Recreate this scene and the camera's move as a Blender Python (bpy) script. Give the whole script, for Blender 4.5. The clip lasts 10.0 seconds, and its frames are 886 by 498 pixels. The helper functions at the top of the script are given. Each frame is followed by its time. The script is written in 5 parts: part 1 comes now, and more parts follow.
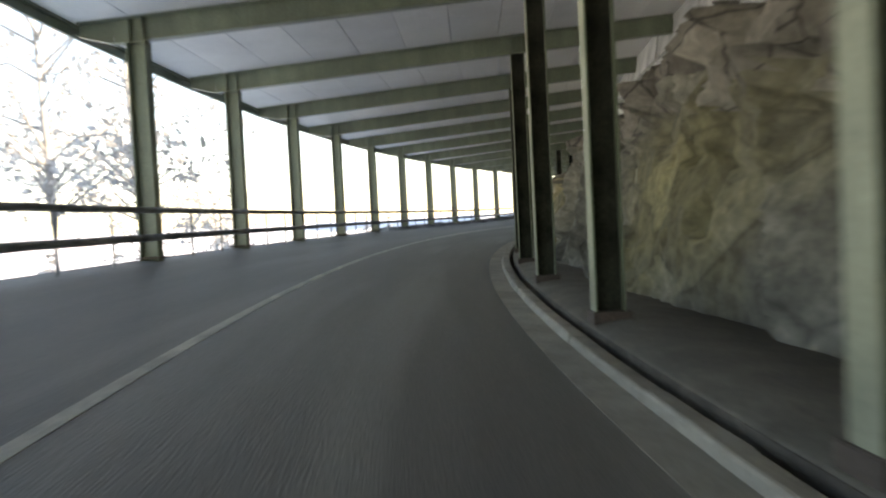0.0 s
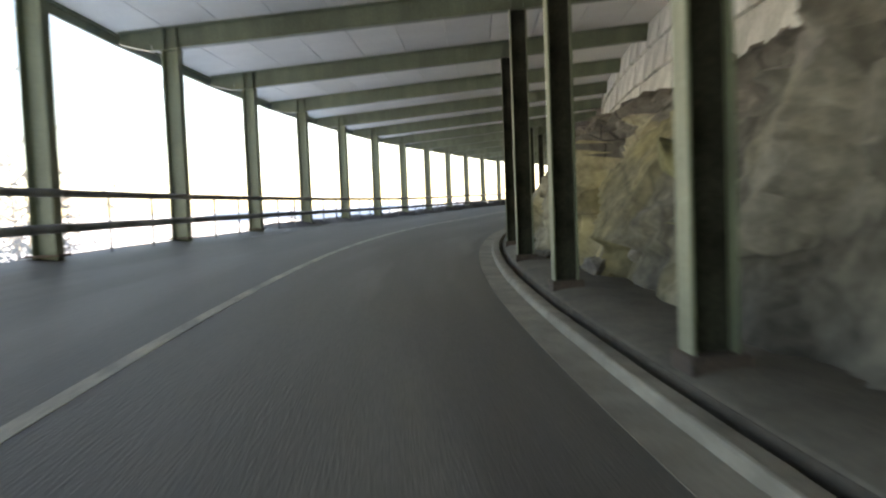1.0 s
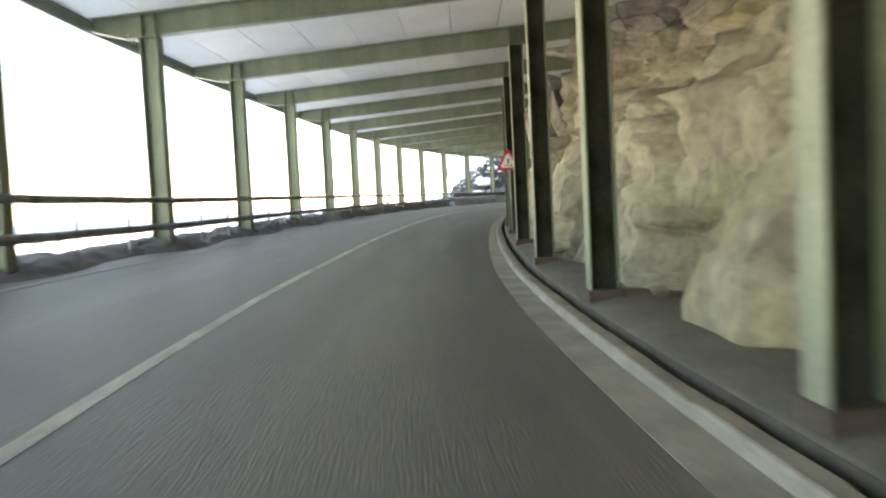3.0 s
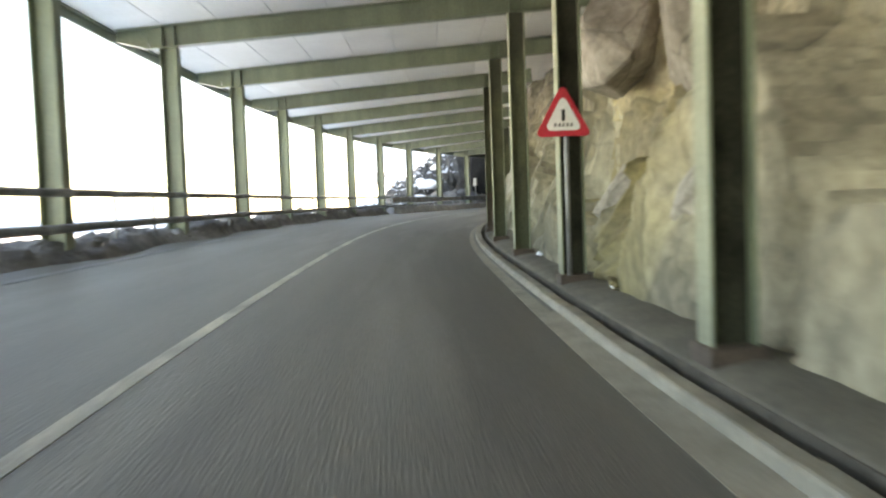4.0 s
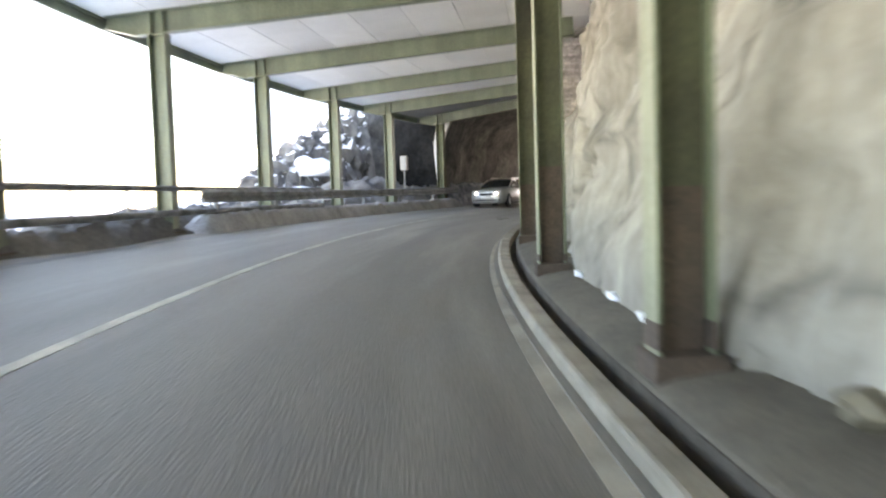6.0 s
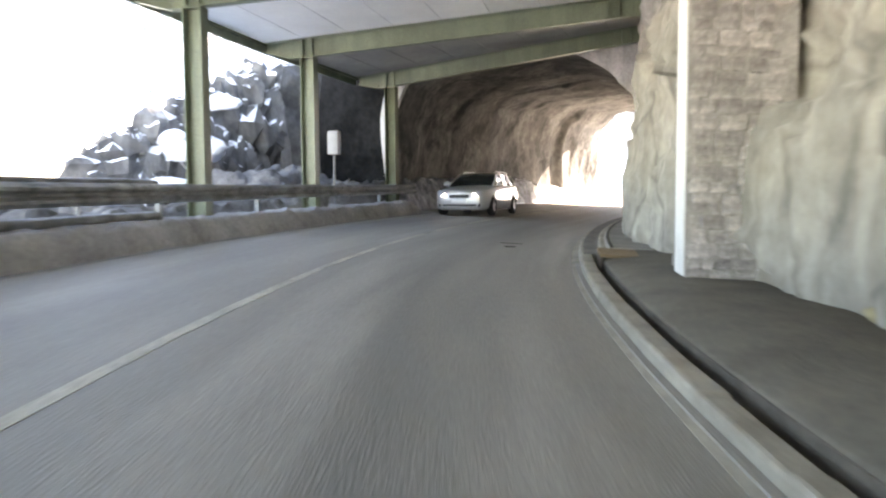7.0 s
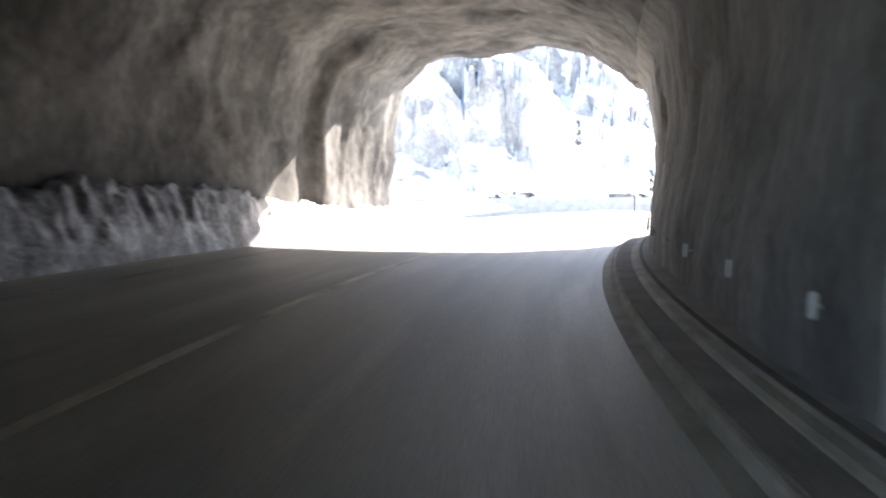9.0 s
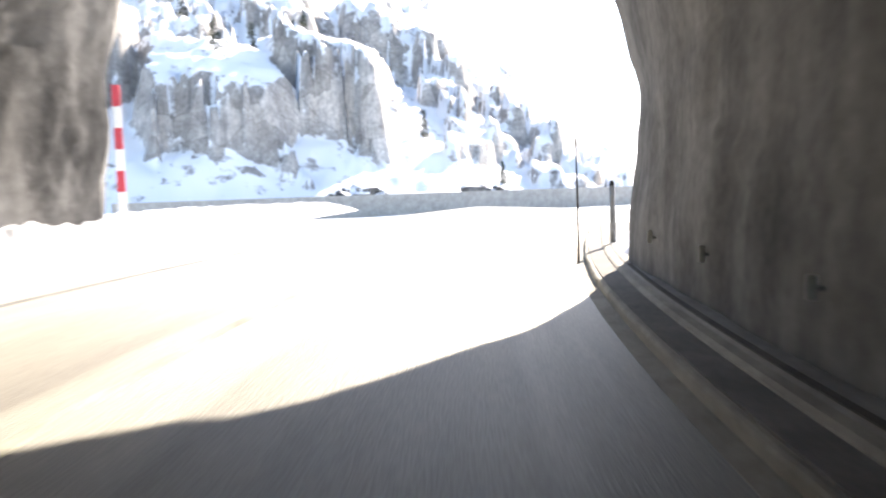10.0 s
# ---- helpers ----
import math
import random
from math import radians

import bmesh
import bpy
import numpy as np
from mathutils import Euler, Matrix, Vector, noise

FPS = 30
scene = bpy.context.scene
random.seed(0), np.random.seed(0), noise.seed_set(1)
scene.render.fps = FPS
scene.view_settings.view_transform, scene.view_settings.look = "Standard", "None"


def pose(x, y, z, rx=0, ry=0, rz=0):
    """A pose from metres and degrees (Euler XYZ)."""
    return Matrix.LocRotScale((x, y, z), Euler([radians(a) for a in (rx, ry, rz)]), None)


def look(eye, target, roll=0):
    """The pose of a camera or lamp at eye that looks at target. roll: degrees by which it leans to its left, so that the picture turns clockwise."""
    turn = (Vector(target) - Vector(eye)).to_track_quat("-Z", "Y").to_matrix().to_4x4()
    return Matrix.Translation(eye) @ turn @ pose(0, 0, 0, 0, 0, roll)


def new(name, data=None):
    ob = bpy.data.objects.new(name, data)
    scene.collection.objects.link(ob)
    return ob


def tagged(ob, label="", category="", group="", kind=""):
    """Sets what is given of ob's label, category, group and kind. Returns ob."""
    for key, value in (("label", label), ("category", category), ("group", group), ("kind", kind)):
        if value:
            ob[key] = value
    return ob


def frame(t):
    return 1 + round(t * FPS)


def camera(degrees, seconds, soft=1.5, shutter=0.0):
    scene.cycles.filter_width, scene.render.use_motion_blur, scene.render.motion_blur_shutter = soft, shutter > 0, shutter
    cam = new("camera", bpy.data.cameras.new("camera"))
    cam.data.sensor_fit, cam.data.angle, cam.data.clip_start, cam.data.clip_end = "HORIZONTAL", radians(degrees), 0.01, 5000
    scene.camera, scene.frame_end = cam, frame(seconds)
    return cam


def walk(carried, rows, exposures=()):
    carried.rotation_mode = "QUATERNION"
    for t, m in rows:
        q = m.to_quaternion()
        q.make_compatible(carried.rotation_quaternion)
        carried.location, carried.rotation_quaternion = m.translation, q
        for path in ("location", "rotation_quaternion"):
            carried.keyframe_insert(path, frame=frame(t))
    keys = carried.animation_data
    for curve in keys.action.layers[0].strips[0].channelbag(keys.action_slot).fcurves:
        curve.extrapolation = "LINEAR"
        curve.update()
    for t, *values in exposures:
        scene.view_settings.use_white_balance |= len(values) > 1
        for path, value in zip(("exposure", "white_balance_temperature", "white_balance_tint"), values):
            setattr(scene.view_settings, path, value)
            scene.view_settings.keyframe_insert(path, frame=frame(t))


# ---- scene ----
cam = camera(57.176, 10.0, soft=2.2, shutter=0.3)
PATH = [
    (0.0, pose(2.656, -15.582, 1.001, 87.712, 2.864, 1.012)),
    (0.5, pose(2.031, -7.961, 1.011, 87.234, 2.407, -2.287)),
    (1.0, pose(1.838, -0.136, 1.019, 86.780, 2.251, -5.463)),
    (1.5, pose(2.063, 7.465, 1.023, 86.449, 2.260, -8.385)),
    (2.0, pose(2.582, 15.317, 1.041, 86.439, 1.914, -11.245)),
    (2.5, pose(3.509, 23.291, 1.063, 86.630, 1.423, -14.039)),
    (2.7, pose(4.053, 26.388, 1.063, 86.656, 2.143, -14.881)),
    (3.8, pose(8.068, 43.528, 1.087, 87.057, 2.235, -20.579)),
    (4.0, pose(8.928, 46.576, 1.097, 87.017, 2.026, -21.543)),
    (4.5, pose(11.550, 54.013, 1.159, 86.706, 2.570, -23.004)),
    (5.0, pose(14.383, 61.277, 1.215, 86.665, 2.320, -24.763)),
    (5.5, pose(17.358, 68.439, 1.269, 86.500, 2.747, -26.378)),
    (6.0, pose(20.328, 75.187, 1.358, 86.512, 1.712, -28.345)),
    (6.2, pose(21.547, 77.977, 1.409, 86.441, 1.180, -29.381)),
    (7.3, pose(28.688, 91.055, 1.655, 86.271, 1.167, -34.281)),
    (7.5, pose(30.286, 93.157, 1.687, 86.580, 1.894, -35.029)),
    (7.8, pose(32.708, 96.324, 1.748, 87.061, 0.839, -36.919)),
    (8.0, pose(34.455, 98.302, 1.784, 87.196, 1.208, -38.329)),
    (8.3, pose(37.198, 101.162, 1.831, 87.220, 1.238, -40.815)),
    (8.5, pose(39.049, 103.040, 1.864, 87.154, 1.823, -42.821)),
    (9.0, pose(43.935, 107.363, 1.942, 86.894, 0.381, -49.052)),
    (9.3, pose(46.977, 109.740, 1.981, 86.947, -0.115, -51.626)),
    (9.5, pose(49.063, 111.267, 2.008, 86.892, -0.079, -53.502)),
    (10.0, pose(54.426, 114.824, 2.078, 86.421, 2.047, -59.926)),
]
EXPOSURE = [(0.0, 2.12, 8800, 16), (1.0, 2.36, 9000, 16), (2.0, 3.0, 9500, 15), (4.0, 3.4, 9800, 14), (5.2, 3.7, 9500, 15), (6.2, 3.75, 8900, 20), (7.4, 3.8, 8800, 20), (8.2, 3.35, 8300, 20), (9.0, 2.8, 7100, 15), (9.4, 2.5, 7000, 15), (10.0, 1.72, 7150, 14)]
walk(cam, PATH, EXPOSURE)

# the road's centre line: bends (1/m), cross fall and height at places along it (m)
BEND = [(-24.0, 0.008597), (-9.6, 0.007119), (4.8, 0.006069), (19.2, 0.006685), (33.6, 0.006501), (48.0, 0.004915), (62.4, 0.00153), (76.8, 0.006864), (91.2, 0.010115), (105.6, 0.013489), (120.0, 0.012241), (134.4, 0.010679), (148.8, 0.010274)]
FALL = [(-24.0, 0.1431), (30.0, 0.1231), (72.0, 0.1121), (108.0, 0.0586), (156.0, 0.0531)]
RISE = [(-24.0, -0.005), (12.0, 0.008), (48.0, 0.035), (84.0, 0.406), (120.0, 0.809), (162.0, 1.19)]
BAY = 6.0
LEFT, RIGHT, KERB = -3.272, 4.303, 3.701
CLEAR = 4.174   # from the road's edge to the beams at the outer columns
WALK = 0.347    # the side path over the road

# ---- the road's frame ----
STEP = 0.25
_s = np.arange(-80.0, 420.0, STEP)
_bend = np.interp(_s, [a for a, b in BEND], [b for a, b in BEND])
_bend[_s > 152] = 0.0
_turn = np.cumsum(_bend) * STEP
_turn -= np.interp(0, _s, _turn)
_x, _y = np.cumsum(np.sin(_turn)) * STEP, np.cumsum(np.cos(_turn)) * STEP
_x -= np.interp(0, _s, _x)
_y -= np.interp(0, _s, _y)
_rs, _rz = [a for a, b in RISE], [b for a, b in RISE]
_fs, _fz = [a for a, b in FALL], [b for a, b in FALL]


def heading(s):
    return float(np.interp(s, _s, _turn))


def road(s, d=0.0, h=0.0):
    """A place s metres along the centre line, d to its right, h over the road's surface."""
    t = heading(s)
    z = float(np.interp(s, _rs, _rz)) - float(np.interp(s, _fs, _fz)) * max(-9.0, min(9.0, d))
    return Vector((float(np.interp(s, _s, _x)) + d * math.cos(t), float(np.interp(s, _s, _y)) - d * math.sin(t), z + h))


def at_road(s, d, h=0.0, turn=0.0):
    """A frame standing upright at the road: x to the right across it, y along it."""
    return Matrix.Translation(road(s, d, h)) @ Matrix.Rotation(-heading(s) + radians(turn), 4, "Z")


def on_road(s, d, h=0.0, ds=0.5):
    """The same, leaning with the road's cross fall and rise."""
    p = road(s, d, h)
    y = (road(s + ds, d, h) - road(s - ds, d, h)).normalized()
    x = (road(s, d + 0.2, h) - road(s, d - 0.2, h)).normalized()
    z = x.cross(y).normalized()
    x = y.cross(z)
    return Matrix.Translation(p) @ Matrix((x, y, z)).transposed().to_4x4()


def table(x, rows):
    return float(np.interp(x, [a for a, b in rows], [b for a, b in rows]))


# ---- light: a clear winter day, the sun behind the hill ----
SUN_HIGH, SUN_TURN = 26.6, 84.5     # degrees; turn is clockwise from +y
world = bpy.data.worlds.new("world")
scene.world = world
world.use_nodes = True
_n = world.node_tree.nodes
_sky = _n.new("ShaderNodeTexSky")
_sky.sky_type, _sky.sun_disc = "NISHITA", False
_sky.sun_elevation, _sky.sun_rotation = radians(SUN_HIGH), radians(SUN_TURN)
_sky.altitude = 1500
_n["Background"].inputs[1].default_value = 0.15
world.node_tree.links.new(_sky.outputs[0], _n["Background"].inputs[0])
_sun = bpy.data.lights.new("sun", "SUN")
_sun.energy, _sun.angle, _sun.color = 5.0, radians(0.5), (1.0, 0.95, 0.88)
sun = new("sun", _sun)
_a, _b = radians(SUN_TURN), radians(SUN_HIGH)
SUN_WAY = Vector((math.sin(_a) * math.cos(_b), math.cos(_a) * math.cos(_b), math.sin(_b)))
sun.matrix_world = look(Vector((0, 0, 80)), Vector((0, 0, 80)) - SUN_WAY)


# ---- materials ----
def material(name, base, rough=0.8, metal=0.0, vary=0.25, scale=2.0, fine=30.0, bump=0.2, second=None, third=None, spec=0.4,
             stretch=(1, 1, 1), rand=0.0, along=False, cracks=0.0, crack_scale=0.6, streak=0.0, third_scale=0.23, snow=0.0, island=0.0, brighten=(), slant=0.0, stone=0.0, blocks=0.25):
    """A surface with stains and grain: base to second by a large noise, patches of third by a larger one,
    a fine noise for grain and relief; cracks and downward streaks on demand."""
    m = bpy.data.materials.new(name)
    m.use_nodes = True
    t = m.node_tree
    n, l = t.nodes, t.links
    b = n["Principled BSDF"]
    b.inputs["Roughness"].default_value, b.inputs["Metallic"].default_value = rough, metal
    b.inputs["Specular IOR Level"].default_value = spec
    co = n.new("ShaderNodeTexCoord")
    mp = n.new("ShaderNodeMapping")
    mp.inputs["Scale"].default_value = stretch
    l.new(co.outputs["UV" if along else "Object"], mp.inputs[0])

    def tex(sc, det, src=None, rgh=0.55):
        x = n.new("ShaderNodeTexNoise")
        x.inputs["Scale"].default_value, x.inputs["Detail"].default_value, x.inputs["Roughness"].default_value = sc, det, rgh
        l.new((src or mp).outputs[0], x.inputs["Vector"])
        return x.outputs[0]

    def span(src, a, z, lo=0.0, hi=1.0):
        x = n.new("ShaderNodeMapRange")
        for i, v in enumerate((a, z, lo, hi)):
            x.inputs[i + 1].default_value = v
        l.new(src, x.inputs[0])
        return x.outputs[0]

    def mix(a, z, f, kind="MIX"):
        x = n.new("ShaderNodeMix")
        x.data_type, x.blend_type = "RGBA", kind
        for key, v in (("A", a), ("B", z), ("Factor", f)):
            if isinstance(v, tuple):
                x.inputs[key].default_value = (*v, 1)
            elif isinstance(v, float):
                x.inputs[key].default_value = v
            else:
                l.new(v, x.inputs[key])
        return x.outputs["Result"]

    small = tex(fine, 4)
    col = mix(second or tuple(c * (1 - vary) for c in base), base, span(tex(scale, 7, rgh=0.62), 0.35, 0.65))
    if third:
        col = mix(col, third, span(tex(third_scale, 5), 0.52, 0.66))
    col = mix(col, span(small, 0.25, 0.75, 1 - vary * 0.8, 1 + vary * 0.5), 1.0, "MULTIPLY")
    relief = small
    if streak:
        mv = n.new("ShaderNodeMapping")
        mv.inputs["Scale"].default_value = (1.6, 1.6, 0.12)
        mv.inputs["Rotation"].default_value = (radians(slant), 0, 0)
        l.new(co.outputs["Object"], mv.inputs[0])
        col = mix(col, span(tex(1.3, 4, mv), 0.42, 0.62, 1 - streak, 1.06), 1.0, "MULTIPLY")
    if cracks:
        vo = n.new("ShaderNodeTexVoronoi")
        vo.feature = "DISTANCE_TO_EDGE"
        vo.inputs["Scale"].default_value = crack_scale
        wob = n.new("ShaderNodeVectorMath")
        wob.operation = "ADD"
        tn = n.new("ShaderNodeTexNoise")
        tn.inputs["Scale"].default_value, tn.inputs["Detail"].default_value = 1.1, 5
        l.new(mp.outputs[0], tn.inputs["Vector"])
        less = n.new("ShaderNodeVectorMath")
        less.operation = "SCALE"
        less.inputs["Scale"].default_value = 0.35
        l.new(tn.outputs["Color"], less.inputs[0])
        l.new(mp.outputs[0], wob.inputs[0])
        l.new(less.outputs[0], wob.inputs[1])
        l.new(wob.outputs[0], vo.inputs["Vector"])
        edge = span(vo.outputs["Distance"], 0.0, 0.03)
        col = mix(col, span(edge, 0.0, 1.0, 1 - cracks, 1.0), 1.0, "MULTIPLY")
        # each broken block weathers to a tone of its own
        cell, tone = n.new("ShaderNodeTexVoronoi"), n.new("ShaderNodeSeparateColor")
        cell.inputs["Scale"].default_value = crack_scale
        l.new(wob.outputs[0], cell.inputs["Vector"])
        l.new(cell.outputs["Color"], tone.inputs[0])
        col = mix(col, span(tone.outputs[0], 0.0, 1.0, 1 - blocks, 1 + blocks * 0.6), 1.0, "MULTIPLY")
    if rand:
        info, hs = n.new("ShaderNodeObjectInfo"), n.new("ShaderNodeHueSaturation")
        l.new(span(info.outputs["Random"], 0.0, 1.0, 1 - rand, 1 + rand), hs.inputs["Value"])
        l.new(col, hs.inputs["Color"])
        col = hs.outputs[0]
    # multiplies the colour by k between two distances along the road
    for s0, s1, k in brighten:
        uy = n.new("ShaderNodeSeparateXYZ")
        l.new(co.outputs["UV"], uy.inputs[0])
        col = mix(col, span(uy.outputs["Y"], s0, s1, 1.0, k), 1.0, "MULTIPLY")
    if island:
        gi = n.new("ShaderNodeNewGeometry")
        col = mix(col, span(gi.outputs["Random Per Island"], 0.0, 1.0, 1 - island, 1 + island * 0.4), 1.0, "MULTIPLY")
    if snow:
        ge, sx, ad = n.new("ShaderNodeNewGeometry"), n.new("ShaderNodeSeparateXYZ"), n.new("ShaderNodeMath")
        l.new(ge.outputs["Normal"], sx.inputs[0])
        l.new(sx.outputs["Z"], ad.inputs[0])
        l.new(span(tex(0.35, 6), 0.3, 0.7, -0.22, 0.22), ad.inputs[1])
        col = mix(col, (0.9, 0.9, 0.9), span(ad.outputs[0], snow - 0.05, snow + 0.06))
    l.new(col, b.inputs["Base Color"])
    if stone:
        # broken relief at a hand's width and more, and stains of their own shape
        big = tex(1.7, 9, rgh=0.68)
        col = mix(col, span(tex(1.25, 9, rgh=0.68), 0.34, 0.6, 1 - stone * 0.5, 1.0 + stone * 0.12), 1.0, "MULTIPLY")
        bb = n.new("ShaderNodeBump")
        bb.inputs["Strength"].default_value, bb.inputs["Distance"].default_value = stone, 0.22
        l.new(big, bb.inputs["Height"])
        l.new(col, b.inputs["Base Color"])
    if bump:
        bp = n.new("ShaderNodeBump")
        if stone:
            l.new(bb.outputs[0], bp.inputs["Normal"])
        bp.inputs["Strength"].default_value, bp.inputs["Distance"].default_value = bump, 0.03
        l.new(relief, bp.inputs["Height"])
        l.new(bp.outputs[0], b.inputs["Normal"])
    return m


# paler over 78 to 108 m; sunlit glare painted in from 136 m
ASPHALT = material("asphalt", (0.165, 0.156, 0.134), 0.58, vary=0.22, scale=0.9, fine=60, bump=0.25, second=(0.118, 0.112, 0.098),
                   third=(0.2, 0.19, 0.165), stretch=(1.0, 0.07, 1), along=True, third_scale=0.8, brighten=((78.0, 108.0, 2.05), (136.0, 145.0, 1.9)))
CONCRETE = material("concrete", (0.44, 0.42, 0.38), 0.85, vary=0.3, scale=1.6, fine=25, second=(0.31, 0.295, 0.265))
DUSTY = material("dusty_concrete", (0.16, 0.144, 0.112), 0.92, vary=0.35, scale=1.1, fine=16, second=(0.105, 0.095, 0.074), bump=0.5)
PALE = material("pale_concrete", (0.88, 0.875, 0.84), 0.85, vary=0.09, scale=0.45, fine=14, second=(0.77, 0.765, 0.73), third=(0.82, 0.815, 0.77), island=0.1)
# plank concrete with the dimness of the last bays in its colour
SHADEPLANK = material("shaded_concrete", (0.40, 0.39, 0.36), 0.85, vary=0.3, scale=0.5, fine=14, second=(0.26, 0.255, 0.235), third=(0.33, 0.32, 0.29))
BLOCK = material("pale_block", (0.62, 0.625, 0.56), 0.88, vary=0.2, scale=0.8, fine=12, second=(0.40, 0.405, 0.355), rand=0.13, bump=0.4)
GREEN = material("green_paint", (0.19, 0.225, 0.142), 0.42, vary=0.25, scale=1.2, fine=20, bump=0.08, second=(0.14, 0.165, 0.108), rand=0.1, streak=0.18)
# column greens with light or shade in the colour; the webs carry grime too
GRIMESHADE = material("grime_and_shade", (0.125, 0.143, 0.08), 0.75, vary=0.35, scale=1.0, fine=18, bump=0.15, second=(0.075, 0.08, 0.05), streak=0.2)
SHADEWEB = material("shaded_web_paint", (0.062, 0.064, 0.047), 0.9, spec=0.08, vary=0.4, scale=1.3, fine=18, bump=0.15, second=(0.02, 0.02, 0.016), streak=0.25)
LITGREEN = material("lit_green_paint", (0.34, 0.35, 0.25), 0.7, vary=0.25, scale=1.6, fine=22, bump=0.12, second=(0.25, 0.255, 0.18), streak=0.2)
SPLASHED = material("splashed_concrete", (0.37, 0.338, 0.268), 0.85, vary=0.3, scale=1.6, fine=25, second=(0.24, 0.222, 0.18), rand=0.12)
FILL = material("gritty_fill", (0.23, 0.212, 0.185), 0.92, vary=0.35, scale=1.5, fine=18, second=(0.16, 0.148, 0.13), bump=0.5)
RUST = material("rusty_steel", (0.115, 0.085, 0.065), 0.85, vary=0.4, scale=3, fine=30, second=(0.075, 0.06, 0.05))
LINE = material("line_paint", (0.62, 0.59, 0.47), 0.65, vary=0.35, scale=2.2, fine=30, second=(0.30, 0.285, 0.24), along=True, stretch=(1, 0.35, 1))
FAINT = material("worn_line_paint", (0.30, 0.30, 0.28), 0.7, vary=0.4, scale=2.0, fine=30, second=(0.16, 0.16, 0.155), along=True, stretch=(1, 0.3, 1))
ROCK = material("ochre_rock", (0.37, 0.329, 0.23), 0.9, vary=0.35, scale=0.55, fine=5, bump=0.6, second=(0.23, 0.203, 0.148), third=(0.345, 0.288, 0.14),
                cracks=0.25, crack_scale=0.42, stone=0.5, blocks=0.32)
MOSSY = material("weathered_rock", (0.26, 0.242, 0.19), 0.9, vary=0.45, scale=0.5, fine=5, bump=0.6, second=(0.09, 0.085, 0.069), third=(0.215, 0.187, 0.098), cracks=0.28, crack_scale=0.5, stone=0.6, blocks=0.35)
SHALE = material("dark_broken_rock", (0.27, 0.242, 0.2), 0.9, vary=0.4, scale=0.8, fine=6, bump=0.8, second=(0.12, 0.108, 0.09), third=(0.24, 0.215, 0.17), cracks=0.7, crack_scale=0.9, stone=0.7)
SPRAYED = material("sprayed_rock", (0.395, 0.373, 0.315), 0.9, vary=0.26, scale=0.8, fine=4, bump=0.5, second=(0.32, 0.302, 0.262), third=(0.36, 0.335, 0.28),
                   streak=0.2, cracks=0.32, crack_scale=0.35, stone=0.4, slant=30.0, blocks=0.1)
OLIVE = material("olive_rock", (0.318, 0.294, 0.208), 0.9, vary=0.34, scale=0.7, fine=4, bump=0.6, second=(0.19, 0.174, 0.122), third=(0.38, 0.353, 0.262),
                 streak=0.28, cracks=0.18, crack_scale=0.5, slant=38.0, stone=0.55, blocks=0.24)
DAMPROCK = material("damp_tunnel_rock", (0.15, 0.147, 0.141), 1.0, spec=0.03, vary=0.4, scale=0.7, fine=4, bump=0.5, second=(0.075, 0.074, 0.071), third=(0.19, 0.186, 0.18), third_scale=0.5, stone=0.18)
TUNNEL = material("tunnel_rock", (0.15, 0.147, 0.146), 1.0, spec=0.08, vary=0.35, scale=0.7, fine=4, bump=0.4, second=(0.052, 0.053, 0.055), third=(0.17, 0.17, 0.172), streak=0.0, third_scale=0.5, stone=0.18)
LINING = material("tunnel_lining", (0.255, 0.25, 0.24), 0.95, spec=0.15, vary=0.3, scale=0.5, fine=7, bump=0.4, second=(0.11, 0.109, 0.106), third=(0.19, 0.186, 0.178), streak=0.22, third_scale=0.5)
PLASTER = material("portal_plaster", (0.62, 0.598, 0.56), 0.88, vary=0.25, scale=0.8, fine=14, bump=0.3, second=(0.43, 0.418, 0.39), streak=0.25)
OLDPLASTER = material("old_plaster", (0.6, 0.56, 0.535), 0.88, vary=0.32, scale=0.9, fine=12, bump=0.4, second=(0.35, 0.318, 0.297), streak=0.3)
STONE = material("pier_stone", (0.6, 0.56, 0.525), 0.9, vary=0.38, scale=1.9, fine=14, bump=0.7, second=(0.3, 0.275, 0.252), rand=0.26, stone=0.4)
SNOW = material("snow", (0.86, 0.88, 0.91), 0.7, vary=0.06, scale=0.7, fine=7, bump=0.4, second=(0.80, 0.82, 0.86))
DIRTY = material("dirty_snow", (0.40, 0.42, 0.48), 0.85, vary=0.4, scale=2.3, fine=12, bump=0.9, second=(0.19, 0.195, 0.215), third=(0.54, 0.56, 0.62), third_scale=1.7)
GRIT = material("gritty_bank", (0.20, 0.19, 0.175), 0.95, vary=0.4, scale=1.6, fine=11, bump=1.0, second=(0.11, 0.105, 0.10), third=(0.30, 0.29, 0.28))
GALV = material("galvanised_steel", (0.36, 0.37, 0.37), 0.6, 0.4, vary=0.25, scale=2, fine=30, bump=0.08, second=(0.16, 0.163, 0.16))
CLIFF = material("snowy_cliff", (0.25, 0.243, 0.232), 0.9, vary=0.4, scale=0.7, fine=3, bump=0.8, second=(0.06, 0.058, 0.056), third=(0.14, 0.132, 0.122), streak=0.35, snow=0.6)
ALPINE = material("snowy_mountain", (0.58, 0.545, 0.505), 0.9, vary=0.4, scale=0.22, fine=1.4, bump=0.7, second=(0.33, 0.305, 0.285), streak=0.12, snow=0.69, cracks=0.25, blocks=0.3, crack_scale=0.16)
FROST = material("frosted_twigs", (0.58, 0.58, 0.56), 0.8, vary=0.3, scale=3, fine=20, bump=0.2, rand=0.2)
UPSTAND = material("stained_upstand", (0.50, 0.495, 0.48), 0.9, vary=0.35, scale=1.1, fine=14, second=(0.31, 0.305, 0.295), bump=0.5)
